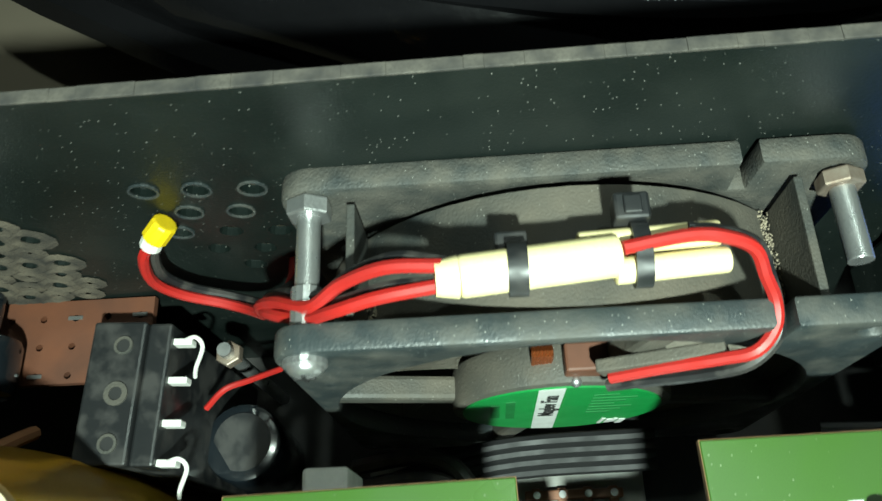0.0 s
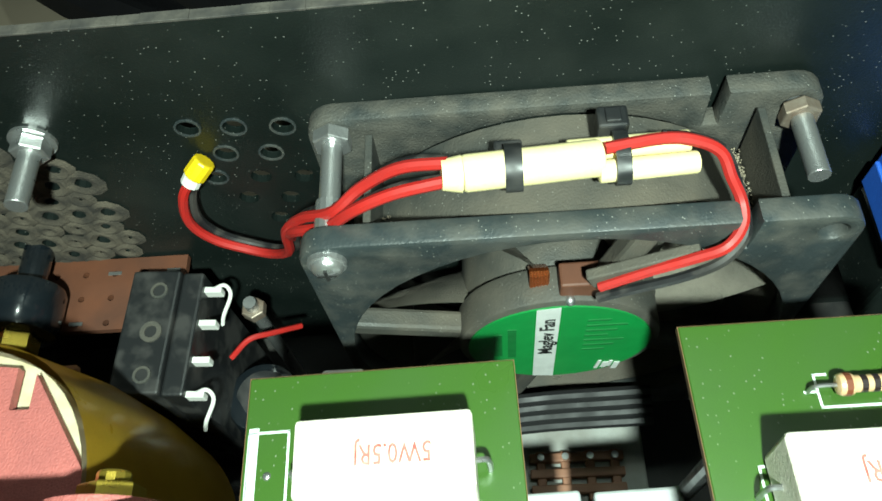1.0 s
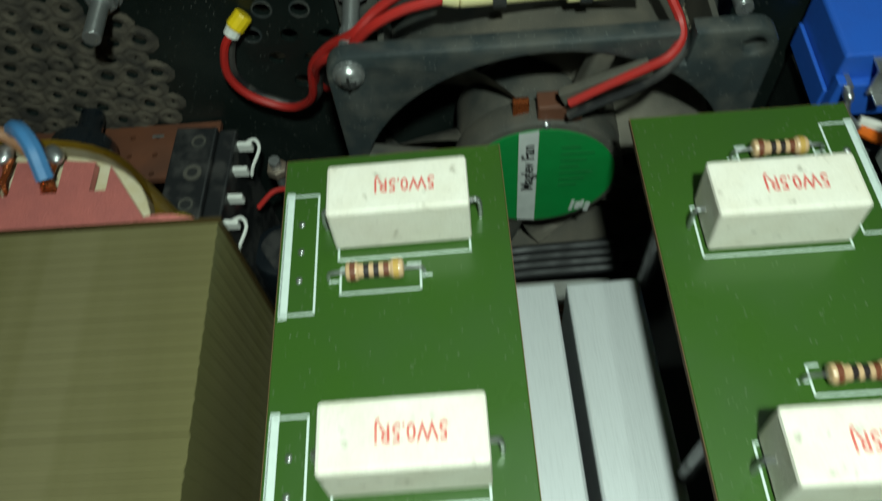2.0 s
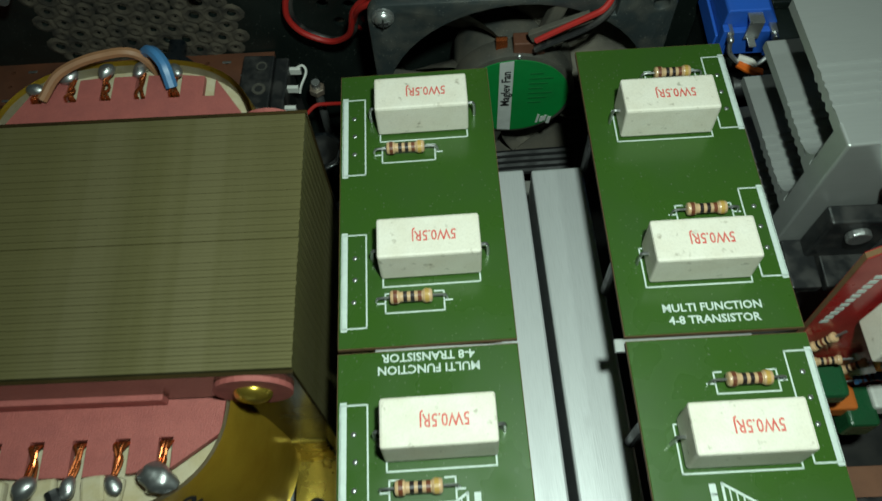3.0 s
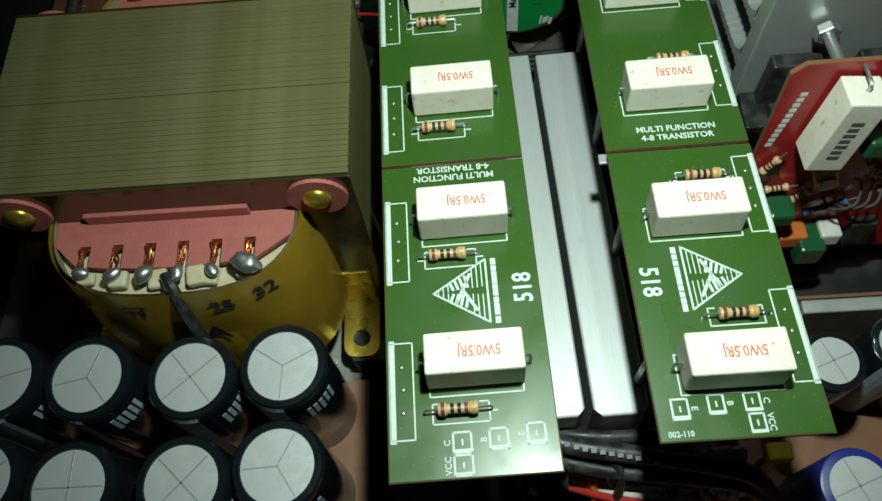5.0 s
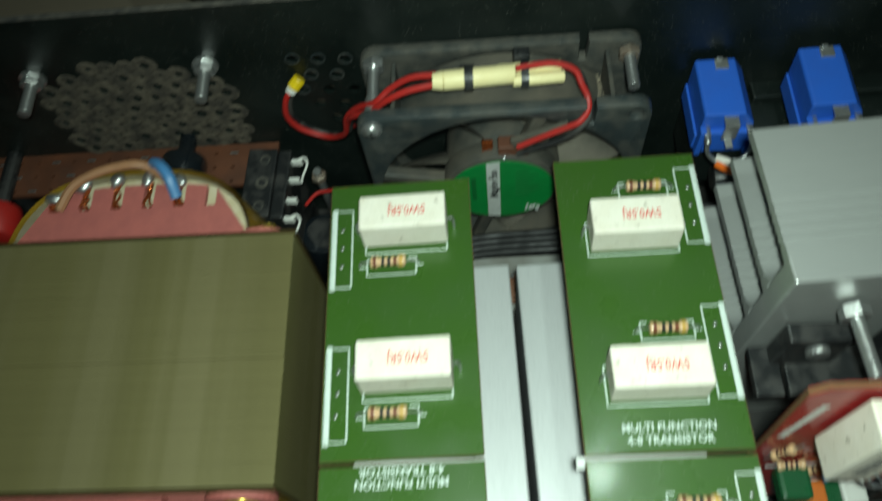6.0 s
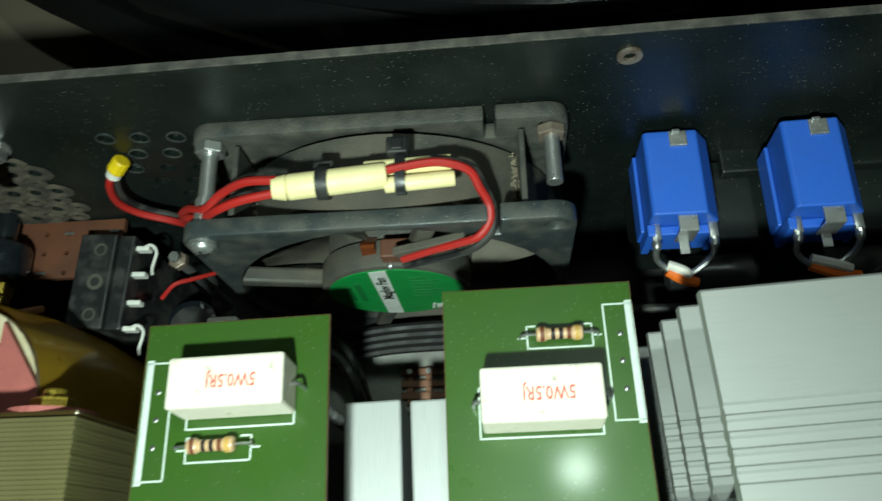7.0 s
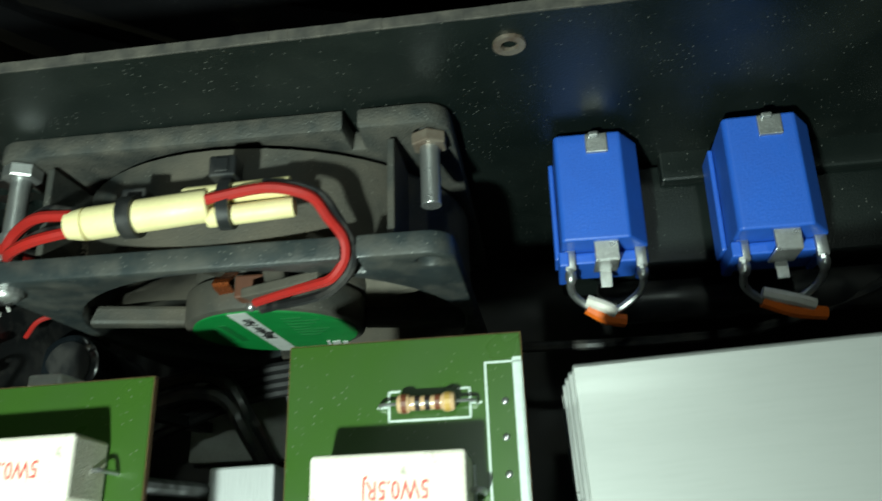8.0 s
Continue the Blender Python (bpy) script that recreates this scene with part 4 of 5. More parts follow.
        part("bolt_end", rod((x, ye + s * 0.0046, z), (x, ye + s * 0.0066, z), 0.0022, seg=12, bevel=0.0004), "brass", nut)
# lettering on the tape
for text, f, z, size in (("0", 0.30, 0.0665, 0.0062), ("CT", 0.44, 0.0662, 0.0062), ("25", 0.58, 0.0662, 0.0066), ("32", 0.705, 0.0672, 0.0068), ("5A", 0.52, 0.0530, 0.0100)):
    slope = (0.074 - z) * 0.127
    pts = d_shape(True, 0.0340, 0.0252, slope + 0.0003, 200)
    i = int(200 * (1 - f))
    a, q = Vector(pts[i]), Vector(pts[i - 3])
    d = (q - a).normalized()
    out = Vector((d.y, -d.x, 0))
    up = (Vector((0, 0, 1)) - (0.127 if z > 0.055 else 0.08) * out).normalized()
    face = Vector((d.x, d.y, 0)).cross(up)
    m = Matrix(((d.x, up.x, face.x, a.x), (d.y, up.y, face.y, a.y), (0, up.z, face.z, z), (0, 0, 0, 1)))
    part("tape_lettering", letters(text, size, m, bold=0.03), "ink_and_shade", tr)
b = plate(rounded(-0.0675, -0.0555, -0.1420, -0.1185, 0.004), [circle(-0.0615, -0.1355, 0.0030, 16)], 0.0050, 0.0066)
box(-0.0675, -0.0555, -0.1225, -0.1210, 0.0050, 0.030, 0.0004, b)
part("mounting_foot", b, "brass", tr, "shiny yellow steel mounting foot")
b = plate(rounded(TX0 - 0.001, TX0 + 0.011, -0.1420, -0.1185, 0.004), [circle(TX0 + 0.005, -0.1355, 0.0030, 16)], 0.0050, 0.0066)
part("mounting_foot", b, "brass", tr)
for x in (TX0, TX1 - 0.012):
    for y in (-0.143, -0.060):
        part("foot_block", box(x, x + 0.012, y, y + 0.012, -0.010, 0.0050), "black_plastic", tr)
sheet = solid("mounting_sheet", box(-0.165, -0.0640, -0.1500, -0.1215, -0.0098, -0.0080, 0.0003), "grey_plate", (-0.11, -0.135, -0.0098), "dull grey metal sheet under the transformer front", "sheet")
part("rivet", rod((-0.0735, -0.1382, -0.0082), (-0.0735, -0.1382, -0.0070), 0.0018, seg=16, bevel=0.0004), "alu_dull", sheet)
# wires that leave the rear tags
b = tube([(-0.1230, -0.0430, 0.0740), (-0.1180, -0.0370, 0.0770), (-0.1080, -0.0330, 0.0780), (-0.0985, -0.0320, 0.0760), (-0.0940, -0.0330, 0.0600), (-0.0930, -0.0250, 0.0400)], 0.0013)
solid("mains_wire", b, "brown_wire", (-0.11, -0.034, 0.065), "pale brown wire soldered to the transformer", "wire", smooth=True)
b = tube([(-0.0900, -0.0410, 0.0740), (-0.0915, -0.0365, 0.0780), (-0.0950, -0.0325, 0.0780), (-0.0985, -0.0300, 0.0730), (-0.1000, -0.0270, 0.0540)], 0.0016)
solid("mains_wire", b, "blue_wire", (-0.095, -0.036, 0.065), "pale blue wire soldered to the transformer", "wire", smooth=True)
b = tube([(-0.1020, -0.1400, 0.0740), (-0.0995, -0.1450, 0.0725), (-0.0985, -0.1490, 0.0600), (-0.0960, -0.1550, 0.0300), (-0.0950, -0.1580, 0.0150)], 0.0017)
solid("output_wire", b, "black_wire", (-0.098, -0.15, 0.05), "black wire from a transformer solder tag", "wire", smooth=True)

# ---------------- capacitor bank ----------------
bank = solid("capacitor_board", box(-0.168, -0.0585, -0.215, -0.1510, 0.0080, 0.0096, 0.0002), "tan_board", (-0.11, -0.18, 0.008), "tan circuit board under the large capacitors", "circuit board")
for x in (-0.160, -0.066):
    for y in (-0.208, -0.158):
        part("standoff", rod((x, y, -0.010), (x, y, 0.0080), 0.0025, seg=10), "steel", bank)


def big_capacitor(base, turn, r=0.0120, h=0.0484):
    """A large electrolytic capacitor: black sleeve rolled over a bare scored top."""
    t = thing("electrolytic_capacitor", base, "large black electrolytic capacitor with a bare scored top", "capacitor", "large capacitors")
    x, y, z = base
    prof = [(0.0, 0), (r * 0.97, 0), (r, 0.0008), (r, h - 0.0022), (r * 0.975, h - 0.0008), (r * 0.93, h), (r * 0.79, h + 0.0001), (r * 0.77, h - 0.0004)]
    b = bmesh.new()
    n = 40
    rings = [[b.verts.new((x + p * math.cos(2 * math.pi * k / n), y + p * math.sin(2 * math.pi * k / n), z + q)) for k in range(n)] for p, q in prof[1:]]
    for a, c in zip(rings, rings[1:]):
        for k in range(n):
            b.faces.new((a[k], a[(k + 1) % n], c[(k + 1) % n], c[k]))
    b.faces.new(rings[0][::-1])
    sl = part("sleeve", b, "sleeve", t, "glossy black printed sleeve", smooth=True)
    top = part("top", rod((x, y, z + h - 0.0012), (x, y, z + h - 0.0003), r * 0.78, seg=40), "cap_top", t, "pale bare metal top with a scored vent cross")
    b = bmesh.new()
    for a in (0, 120, 240) if turn % 2 else (0, 90, 180, 270):
        m = pose(x, y, z + h - 0.00028, 0, 0, a + turn)
        box(0, r * 0.74, -0.00020, 0.00020, -0.0001, 0.0001, 0, b, m)
    part("vent_score", b, "alu_dull", top)
    # stripe down the side and print bars
    b = bmesh.new()
    a0 = radians(-92 - (turn * 7) % 34)
    for k in range(6):
        a1, a2 = a0 + radians(-24 + 8 * k), a0 + radians(-16 + 8 * k)
        rr = r + 0.00008
        q = [(a1, 0.002, rr), (a2, 0.002, rr), (a2, h - 0.0022, rr), (a1, h - 0.0022, rr)]
        b.faces.new([b.verts.new((x + w * math.cos(a), y + w * math.sin(a), z + hh)) for a, hh, w in q])
        q = [(a1, h - 0.0022, rr), (a2, h - 0.0022, rr), (a2, h - 0.0006, r * 0.97), (a1, h - 0.0006, r * 0.97)]
        b.faces.new([b.verts.new((x + w * math.cos(a), y + w * math.sin(a), z + hh)) for a, hh, w in q])
    bmesh.ops.remove_doubles(b, verts=b.verts[:], dist=1e-6)
    part("polarity_stripe", b, "cap_stripe", sl, "pale blue stripe")
    b = bmesh.new()
    for k in range(5):
        a = a0 + radians(52 + 9 * k)
        m = pose(x + (r + 0.0001) * math.cos(a), y + (r + 0.0001) * math.sin(a), z + h - 0.009, 0, 0, math.degrees(a))
        box(-0.00006, 0.00006, -0.0006, 0.0006, -0.004 + 0.001 * (k % 2), 0.003, 0, b, m)
        a = a0 - radians(60 + 9 * k)
        m = pose(x + (r + 0.0001) * math.cos(a), y + (r + 0.0001) * math.sin(a), z + h - 0.007, 0, 0, math.degrees(a))
        box(-0.00006, 0.00006, -0.0006, 0.0006, -0.001, 0.002, 0, b, m)
    part("print_bars", b, "cap_stripe", sl)
    return t


for i, (x, y) in enumerate(((-0.0743, -0.1608), (-0.0989, -0.1625), (-0.1270, -0.1612), (-0.1518, -0.1600), (-0.0743, -0.1868), (-0.0983, -0.1897), (-0.1270, -0.1895), (-0.1519, -0.1868))):
    big_capacitor((x, y, 0.0096), (27, 40, 71, 15, 63, 46, 90, 33)[i])

clip = thing("metal_bracket", (-0.130, -0.148, -0.010), "grey metal angle bracket with a brass nut beside the transformer", "bracket")
part("upright", box(-0.1385, -0.1270, -0.1475, -0.1462, -0.010, 0.0330, 0.0003), "alu_dull", clip)
part("ledge", box(-0.1385, -0.1270, -0.1570, -0.1462, 0.0330, 0.0345, 0.0004), "alu_dull", clip)
part("nut", hexagon((-0.1180, -0.1510, 0.0096), (-0.1180, -0.1510, 0.0250), 0.0042), "brass", clip, "brass nut")
for x0, x1, y in ((-0.0375, -0.0090, -0.1158), (0.0117, 0.0400, -0.1160)):
    strap = thing("joint_strap", (x0, y, 0.0768), "pale metal strap joining two green boards from below", "strap", "straps under the boards")
    part("strap", box(x0, x1, y - 0.0014, y + 0.0014, 0.0768, 0.0778, 0.0002), "alu_dull", strap)

# ---------------- large heat sink ----------------
sink = thing("large_heatsink", (0.090, -0.075, 0.012), "large aluminium heat sink with ridged horizontal fins", "heat sink")
HX0, HX1 = 0.0557, 0.1400


def ridged_fin(zt, y0, y1, thick):
    """A fin along x whose rear part is plain and whose root is ridged, as one extruded section."""
    top, low = [(y1, zt - 0.0003), (y1 - 0.0004, zt)], [(y1, zt - thick + 0.0004)]
    y = y1 - 0.0180
    top.append((y, zt))
    while y > y0 + 0.0030:
        top += [(y - 0.0004, zt - 0.0005), (y - 0.0016, zt - 0.0005), (y - 0.0019, zt), (y - 0.0025, zt)]
        low += [(y - 0.0004, zt - thick + 0.0006), (y - 0.0012, zt - thick + 0.0006), (y - 0.0016, zt - thick), (y - 0.0025, zt - thick)]
        y -= 0.0025
    prof = top + [(y0, zt), (y0, zt - thick)] + low[::-1]
    b = bmesh.new()
    a = [b.verts.new((HX0, q, z)) for q, z in prof]
    c = [b.verts.new((HX1, q, z)) for q, z in prof]
    n = len(prof)
    for k in range(n):
        b.faces.new((a[k], a[(k + 1) % n], c[(k + 1) % n], c[k]))
    b.faces.new(a[::-1])
    b.faces.new(c)
    bmesh.ops.triangulate(b, faces=[f for f in b.faces if len(f.verts) > 4])
    bmesh.ops.recalc_face_normals(b, faces=b.faces[:])
    return b


for zt, y1 in ((0.1005, -0.0467), (0.0850, -0.0447), (0.0695, -0.0428), (0.0540, -0.0412), (0.0385, -0.0405)):
    part("fin", ridged_fin(zt, -0.0797, y1, 0.0030), "alu_dull", sink)
part("base", box(HX0, HX1, -0.0852, -0.0792, 0.012, 0.1005, 0.0005), "alu_dull", sink, "thick vertical heat sink base")
part("foot", box(HX0 + 0.004, HX1, -0.0852, -0.0600, -0.010, 0.0125), "alu_dull", sink)
b = bmesh.new()
for zt in (0.0850, 0.0695, 0.0540):
    for k in range(6):
        a0, a1 = math.pi / 2 * k / 6, math.pi / 2 * (k + 1) / 6
        r = 0.005
        q = [(-0.0792 + r - r * math.sin(t), zt + r - r * math.cos(t)) for t in (a0, a1)]
        vs = [b.verts.new((xx, yy, zz)) for xx, (yy, zz) in ((HX0, q[0]), (HX0, q[1]), (HX1, q[1]), (HX1, q[0]))]
        b.faces.new(vs)
        b.faces.new([b.verts.new(p) for p in ((HX0, -0.0792, zt), (HX0, *q[0]), (HX0, *q[1]))])
part("fillet", b, "alu_dull", sink)


sink.matrix_basis = pose(HX0, -0.0467, 0, 0, 0, 3.0) @ pose(-HX0, 0.0467, 0) @ sink.matrix_basis


def sink_transistor(x, z):
    t = thing("driver_transistor", (x, -0.0852, z), "black power transistor screwed to the heat sink", "transistor", "transistors on the heat sink")
    part("case", box(x - 0.0075, x + 0.0075, -0.0900, -0.0853, z - 0.010, z + 0.010, 0.0006), "black_plastic", t)
    part("screw", rod((x, -0.0900, z + 0.005), (x, -0.0919, z + 0.005), 0.0028, seg=16, bevel=0.0005), "steel", t, "steel screw head")
    for k in (-1, 0, 1):
        part("leg", tube([(x + 0.0054 * k, -0.0875, z - 0.010), (x + 0.0054 * k, -0.0877, z - 0.016), (x + 0.0054 * k, -0.0907, z - 0.022)], 0.0005, seg=6), "solder", t)


sink_transistor(0.0705, 0.067)
sink_transistor(0.0945, 0.067)

# ---------------- red driver board ----------------
RED = Matrix.Translation((0.0570, -0.1075, 0.0995)) @ pose(0, 0, 0, -4, 0, 0) @ UPRIGHT  # plan x right, y up the board, z out to the front
red = thing("driver_board", (0.080, -0.115, 0.022), "red circuit board standing on edge, crowded with small parts", "circuit board")
part("board", plate([(0.003, 0.0), (0.062, 0.0), (0.062, -0.090), (0.0, -0.090), (0.0, -0.003)], [], -0.0016, 0, RED), "red_pcb", red, "red lacquered board")
part("board_edge", plate([(0.003, 0.0001), (0.0621, 0.0001), (0.0621, -0.0901), (-0.0001, -0.0901), (-0.0001, -0.003)], [], -0.0014, -0.0002, RED), "pcb_edge", red)
UP = RED @ pose(0.0150, -0.0165, 0, 0, 0, 84)
cr = part("cement_resistor", box(-0.0130, 0.0130, -0.0050, 0.0050, 0.0010, 0.0105, 0.0005, m=UP), "ceramic", red, "white ceramic power resistor")
b = bmesh.new()
for k in range(7):
    box(-0.008 + 0.0022 * k, -0.0066 + 0.0022 * k, -0.0016 + 0.0003 * (k % 2), 0.0016, 0.0105, 0.01055, 0, b, UP)
part("print_bars", b, "grey_print", cr)
part("lead", tube([tuple(UP @ Vector(q)) for q in ((0.0130, 0, 0.006), (0.0150, 0, 0.006), (0.0155, 0, 0.003), (0.0155, 0, 0.0))], 0.0005, seg=6), "solder", cr)
b = bmesh.new()
for k in range(11):
    box(-0.0009, 0.0009, -0.0007, 0.0007, 0, 0.00006, 0, b, RED @ pose(0.0054 - 0.0003 * k, -0.0105 - 0.0020 * k, 0))
part("print_bars", b, "silk", red)


def small_axial(x, y, z, turn, parent, mat="tan"):
    m = RED @ pose(x, y, z, 0, 0, turn)
    b = rod((-0.0028, 0, 0), (0.0028, 0, 0), 0.0009, seg=12, m=m)
    for s in (-1, 1):
        rod((s * 0.0021, 0, 0), (s * 0.0033, 0, 0), 0.0012, b, 12, bevel=0.0003, m=m)
    ob = part("axial_resistor", b, mat, parent, smooth=True)
    for k, c in ((-0.0012, "band_black"), (0.0, "band_brown"), (0.0012, "band_black")):
        part("band", rod((k - 0.0003, 0, 0), (k + 0.0003, 0, 0), 0.00095, seg=12, m=m), c, ob)
    part("lead", rod((-0.0062, 0, 0), (0.0062, 0, 0), 0.0003, seg=6, m=m), "solder", ob)


def spool(x, y, r, h, mat, parent, name, lab, top=None):
    m = RED @ pose(x, y, 0)
    ob = part(name, rod((0, 0, 0.0004), (0, 0, h), r, seg=20, bevel=r * 0.12, m=m), mat, parent, lab, smooth=True)
    if top:
        part("top", rod((0, 0, h - 0.0002), (0, 0, h + 0.0002), r * 0.75, seg=20, m=m), top, ob)


for x, y, turn in ((0.0046, -0.0378, 62), (0.0098, -0.0495, 8), (0.0180, -0.0540, 50), (0.0344, -0.0421, -60), (0.043, -0.052, 20), (0.048, -0.034, 80), (0.040, -0.048, -55)):
    small_axial(x, y, 0.0018, turn, red)
for x, y in ((0.0250, -0.0625), (0.0305, -0.0598)):
    small_axial(x, y, 0.0018, 25, red, "blue_wire")
trim = part("trimmer", box(-0.0032, 0.0032, -0.0045, 0.0045, 0.0004, 0.0065, 0.0006, m=RED @ pose(0.0200, -0.0410, 0, 0, 0, 20)), "brass", red, "yellow trimmer with a slotted dial")
part("dial", rod((0, 0, 0.006), (0, 0, 0.0075), 0.0026, seg=18, m=RED @ pose(0.0200, -0.0410, 0)), "solder", trim)
b = bmesh.new()
for k in range(3):
    tube([tuple(RED @ Vector(q)) for q in ((0.028 + 0.003 * k, -0.061, 0), (0.029 + 0.003 * k, -0.058, 0.005), (0.033 + 0.003 * k, -0.054, 0.006), (0.036 + 0.003 * k, -0.052, 0))], 0.0004, b, 6, 4)
part("wire_links", b, "solder", red, smooth=True)
part("film_capacitor", box(-0.004, 0.004, -0.0035, 0.0035, 0.0004, 0.009, 0.0012, m=RED @ pose(0.0275, -0.0245, 0)), "green_film", red, "glossy green film capacitor")
part("film_capacitor", box(-0.0045, 0.0035, -0.003, 0.003, 0.0004, 0.009, 0.0012, m=RED @ pose(0.0122, -0.0570, 0)), "green_film", red, "glossy green film capacitor")
part("film_capacitor", box(-0.0045, 0.0045, -0.003, 0.003, 0.0004, 0.007, 0.0008, m=RED @ pose(0.0205, -0.0735, 0)), "orange_film", red, "orange film capacitor")
part("film_capacitor", box(-0.0030, 0.0035, -0.003, 0.003, 0.0004, 0.007, 0.0008, m=RED @ pose(0.0320, -0.0735, 0)), "white_plastic", red, "white box capacitor")
part("film_capacitor", box(-0.004, 0.004, -0.0045, 0.0045, 0.0004, 0.011, 0.001, m=RED @ pose(0.0262, -0.0765, 0)), "green_film", red, "dark green film capacitor")
part("power_transistor", box(-0.004, 0.004, -0.006, 0.006, 0.0004, 0.004, 0.0004, m=RED @ pose(0.0430, -0.0760, 0)), "black_plastic", red, "black plastic transistor")
sc = thing("sink_bolt", (0.0745, -0.0852, 0.0860), "bright steel bolt sticking forward from the heat sink", "bolt")
part("shaft", bolt_shaft((0.0745, -0.0852, 0.0860), (0.0752, -0.1020, 0.0868), 0.0016), "steel", sc)
part("nut", hexagon((0.0745, -0.0853, 0.0860), (0.0746, -0.0882, 0.0861), 0.0034), "steel", sc)
br = thing("clamp_bracket", (0.078, -0.108, 0.066), "dark clamp bar in front of the heat sink", "bracket")
part("bar", box(0.0585, 0.0655, -0.0980, -0.0853, 0.0575, 0.0605, 0.0004), "black_plastic", br)
part("bar", box(0.0665, 0.0990, -0.0980, -0.0853, 0.0575, 0.0605, 0.0004), "black_plastic", br)

# ---------------- blue jack sockets ----------------
backing = thing("socket_backing", (0.0957, -0.0100, 0.0300), "dusty black plastic block under the blue sockets", "block")
SKEW = pose(0, 0, 0, 0, 0, 0.6)
part("block", box(0.0575, 0.134, -0.0195, 0.0005, 0.0300, 0.0480, 0.001, m=SKEW), "panel", backing)
part("top_plate", box(0.0585, 0.133, -0.0200, 0.0002, 0.0481, 0.0500, 0.0006, m=SKEW), "panel", backing)
part("front_roll", rod((0.0640, -0.0235, 0.0400), (0.1300, -0.0228, 0.0400), 0.0042, seg=20, bevel=0.0008), "black_plastic", backing, "rounded black front edge", smooth=True)
rail = thing("socket_rail", (0.095, -0.003, 0.050), "narrow black ledge behind the blue sockets", "rail")
part("ledge", box(0.077, 0.126, -0.0045, 0.0020, 0.0500, 0.0530, 0.0006, m=pose(0, 0, 0, 0, 0, 0.6)), "panel", rail)
part("end_stop", box(0.1175, 0.1260, -0.0160, -0.0050, 0.0500, 0.0545, 0.0008, m=pose(0, 0, 0, 0, 0, 0.6)), "black_plastic", rail)
solid("black_loop_cable", tube([(0.046, -0.0290, 0.030), (0.058, -0.0300, 0.034), (0.075, -0.0300, 0.034), (0.095, -0.0290, 0.036), (0.115, -0.0240, 0.044), (0.132, -0.0150, 0.050)], 0.0011), "black_wire", (0.09, -0.029, 0.034), "thin black cable looping below the blue sockets", "cable", smooth=True)


def jack(u, y, z, turn, label, wires):
    """A blue jack socket with metal tabs, bare links and a coloured wire tail."""
    m = Matrix.Translation(on_panel(u, y, z)) @ pose(0, 0, 0, 0, turn, turn * 0.1)
    t = thing("jack_socket", m, label, "socket", "blue jack sockets")

    def add(name, b, mat, lab="", parent=None, smooth=False):
        bmesh.ops.transform(b, matrix=m, verts=b.verts)
        return part(name, b, mat, parent or t, lab, smooth)

    w, L, h = 0.0148, 0.0198, 0.0160
    prof = [(-w / 2, 0), (w / 2, 0), (w / 2, h - 0.0052), (w / 2 - 0.0034, h), (-w / 2 + 0.0006, h), (-w / 2, h - 0.0006)]
    b = bmesh.new()
    front = [b.verts.new((x, -L, z)) for x, z in prof]
    back = [b.verts.new((x, 0, z)) for x, z in prof]
    n = len(prof)
    for k in range(n):
        b.faces.new((front[k], back[k], back[(k + 1) % n], front[(k + 1) % n]))
    b.faces.new(front)
    b.faces.new(back[::-1])
    bmesh.ops.recalc_face_normals(b, faces=b.faces[:])
    bmesh.ops.bevel(b, geom=b.edges[:], offset=0.0004, segments=2, profile=0.5, affect="EDGES")
    add("body", b, "blue", "matt blue plastic body")
    add("side_rail", box(-w / 2 - 0.0010, -w / 2 - 0.0001, -L, -0.001, 0, h * 0.40, 0.0003), "blue")
    add("front_block", box(-w / 2 + 0.0016, w / 2 - 0.0016, -L - 0.0022, -L - 0.0001, 0.0008, h * 0.62, 0.0003), "blue")
    add("front_rib", box(-w / 2 - 0.0005, -w / 2 + 0.0012, -L - 0.0028, -L - 0.0001, 0, h * 0.7, 0.0003), "blue")
    add("front_rib", box(w / 2 - 0.0014, w / 2, -L - 0.0026, -L - 0.0001, 0, h * 0.6, 0.0003), "blue")
    b = box(-0.0020, 0.0018, -0.0040, -0.0004, h - 0.0002, h + 0.0006, 0.0002)
    box(-0.0014, 0.0004, -0.0012, -0.0002, h + 0.0004, h + 0.0012, 0.0003, b)
    add("contact_clip", b, "steel", "bright metal contact clip")
    b = box(-0.0020, 0.0020, -L - 0.0034, -L - 0.0029, h * 0.52, h * 0.92, 0.0001)
    box(-0.0020, 0.0020, -L - 0.0033, -L + 0.0003, h * 0.90, h * 0.94, 0.0001, b)
    box(-0.0010, 0.0010, -L - 0.0062, -L - 0.0030, h * 0.51, h * 0.54, 0.0001, b)
    add("contact_tab", b, "steel", "flat metal solder tab")
    for s in (-1, 1):
        b = box(s * 0.0060 - 0.0009, s * 0.0060 + 0.0009, -L - 0.0035, -L + 0.0005, h * 0.62, h * 0.68, 0.0001)
        tube([(s * 0.0060, -L - 0.0031, h * 0.66), (s * 0.0062, -L - 0.0048, h * 0.60), (s * 0.0058, -L - 0.0066, h * 0.42), (s * 0.0030, -L - 0.0086, h * 0.30), (0.0004, -L - 0.0098, h * 0.25)], 0.0007, b, 8, 5)
        bmesh.ops.create_icosphere(b, subdivisions=2, radius=0.0013, matrix=pose(s * 0.0061, -L - 0.0043, h * 0.61) @ Matrix.Diagonal((0.8, 1.3, 0.9, 1)))
        add("bare_link", b, "solder", "tinned bare wire soldered to a tab", smooth=True)
    x0, x1 = wires
    add("wire_tail", tube([(x0, -L - 0.0087, h * 0.30), ((x0 + x1) / 2, -L - 0.0105, h * 0.25), (x1, -L - 0.0111, h * 0.20)], 0.0012), "orange", "orange wire tail", smooth=True)
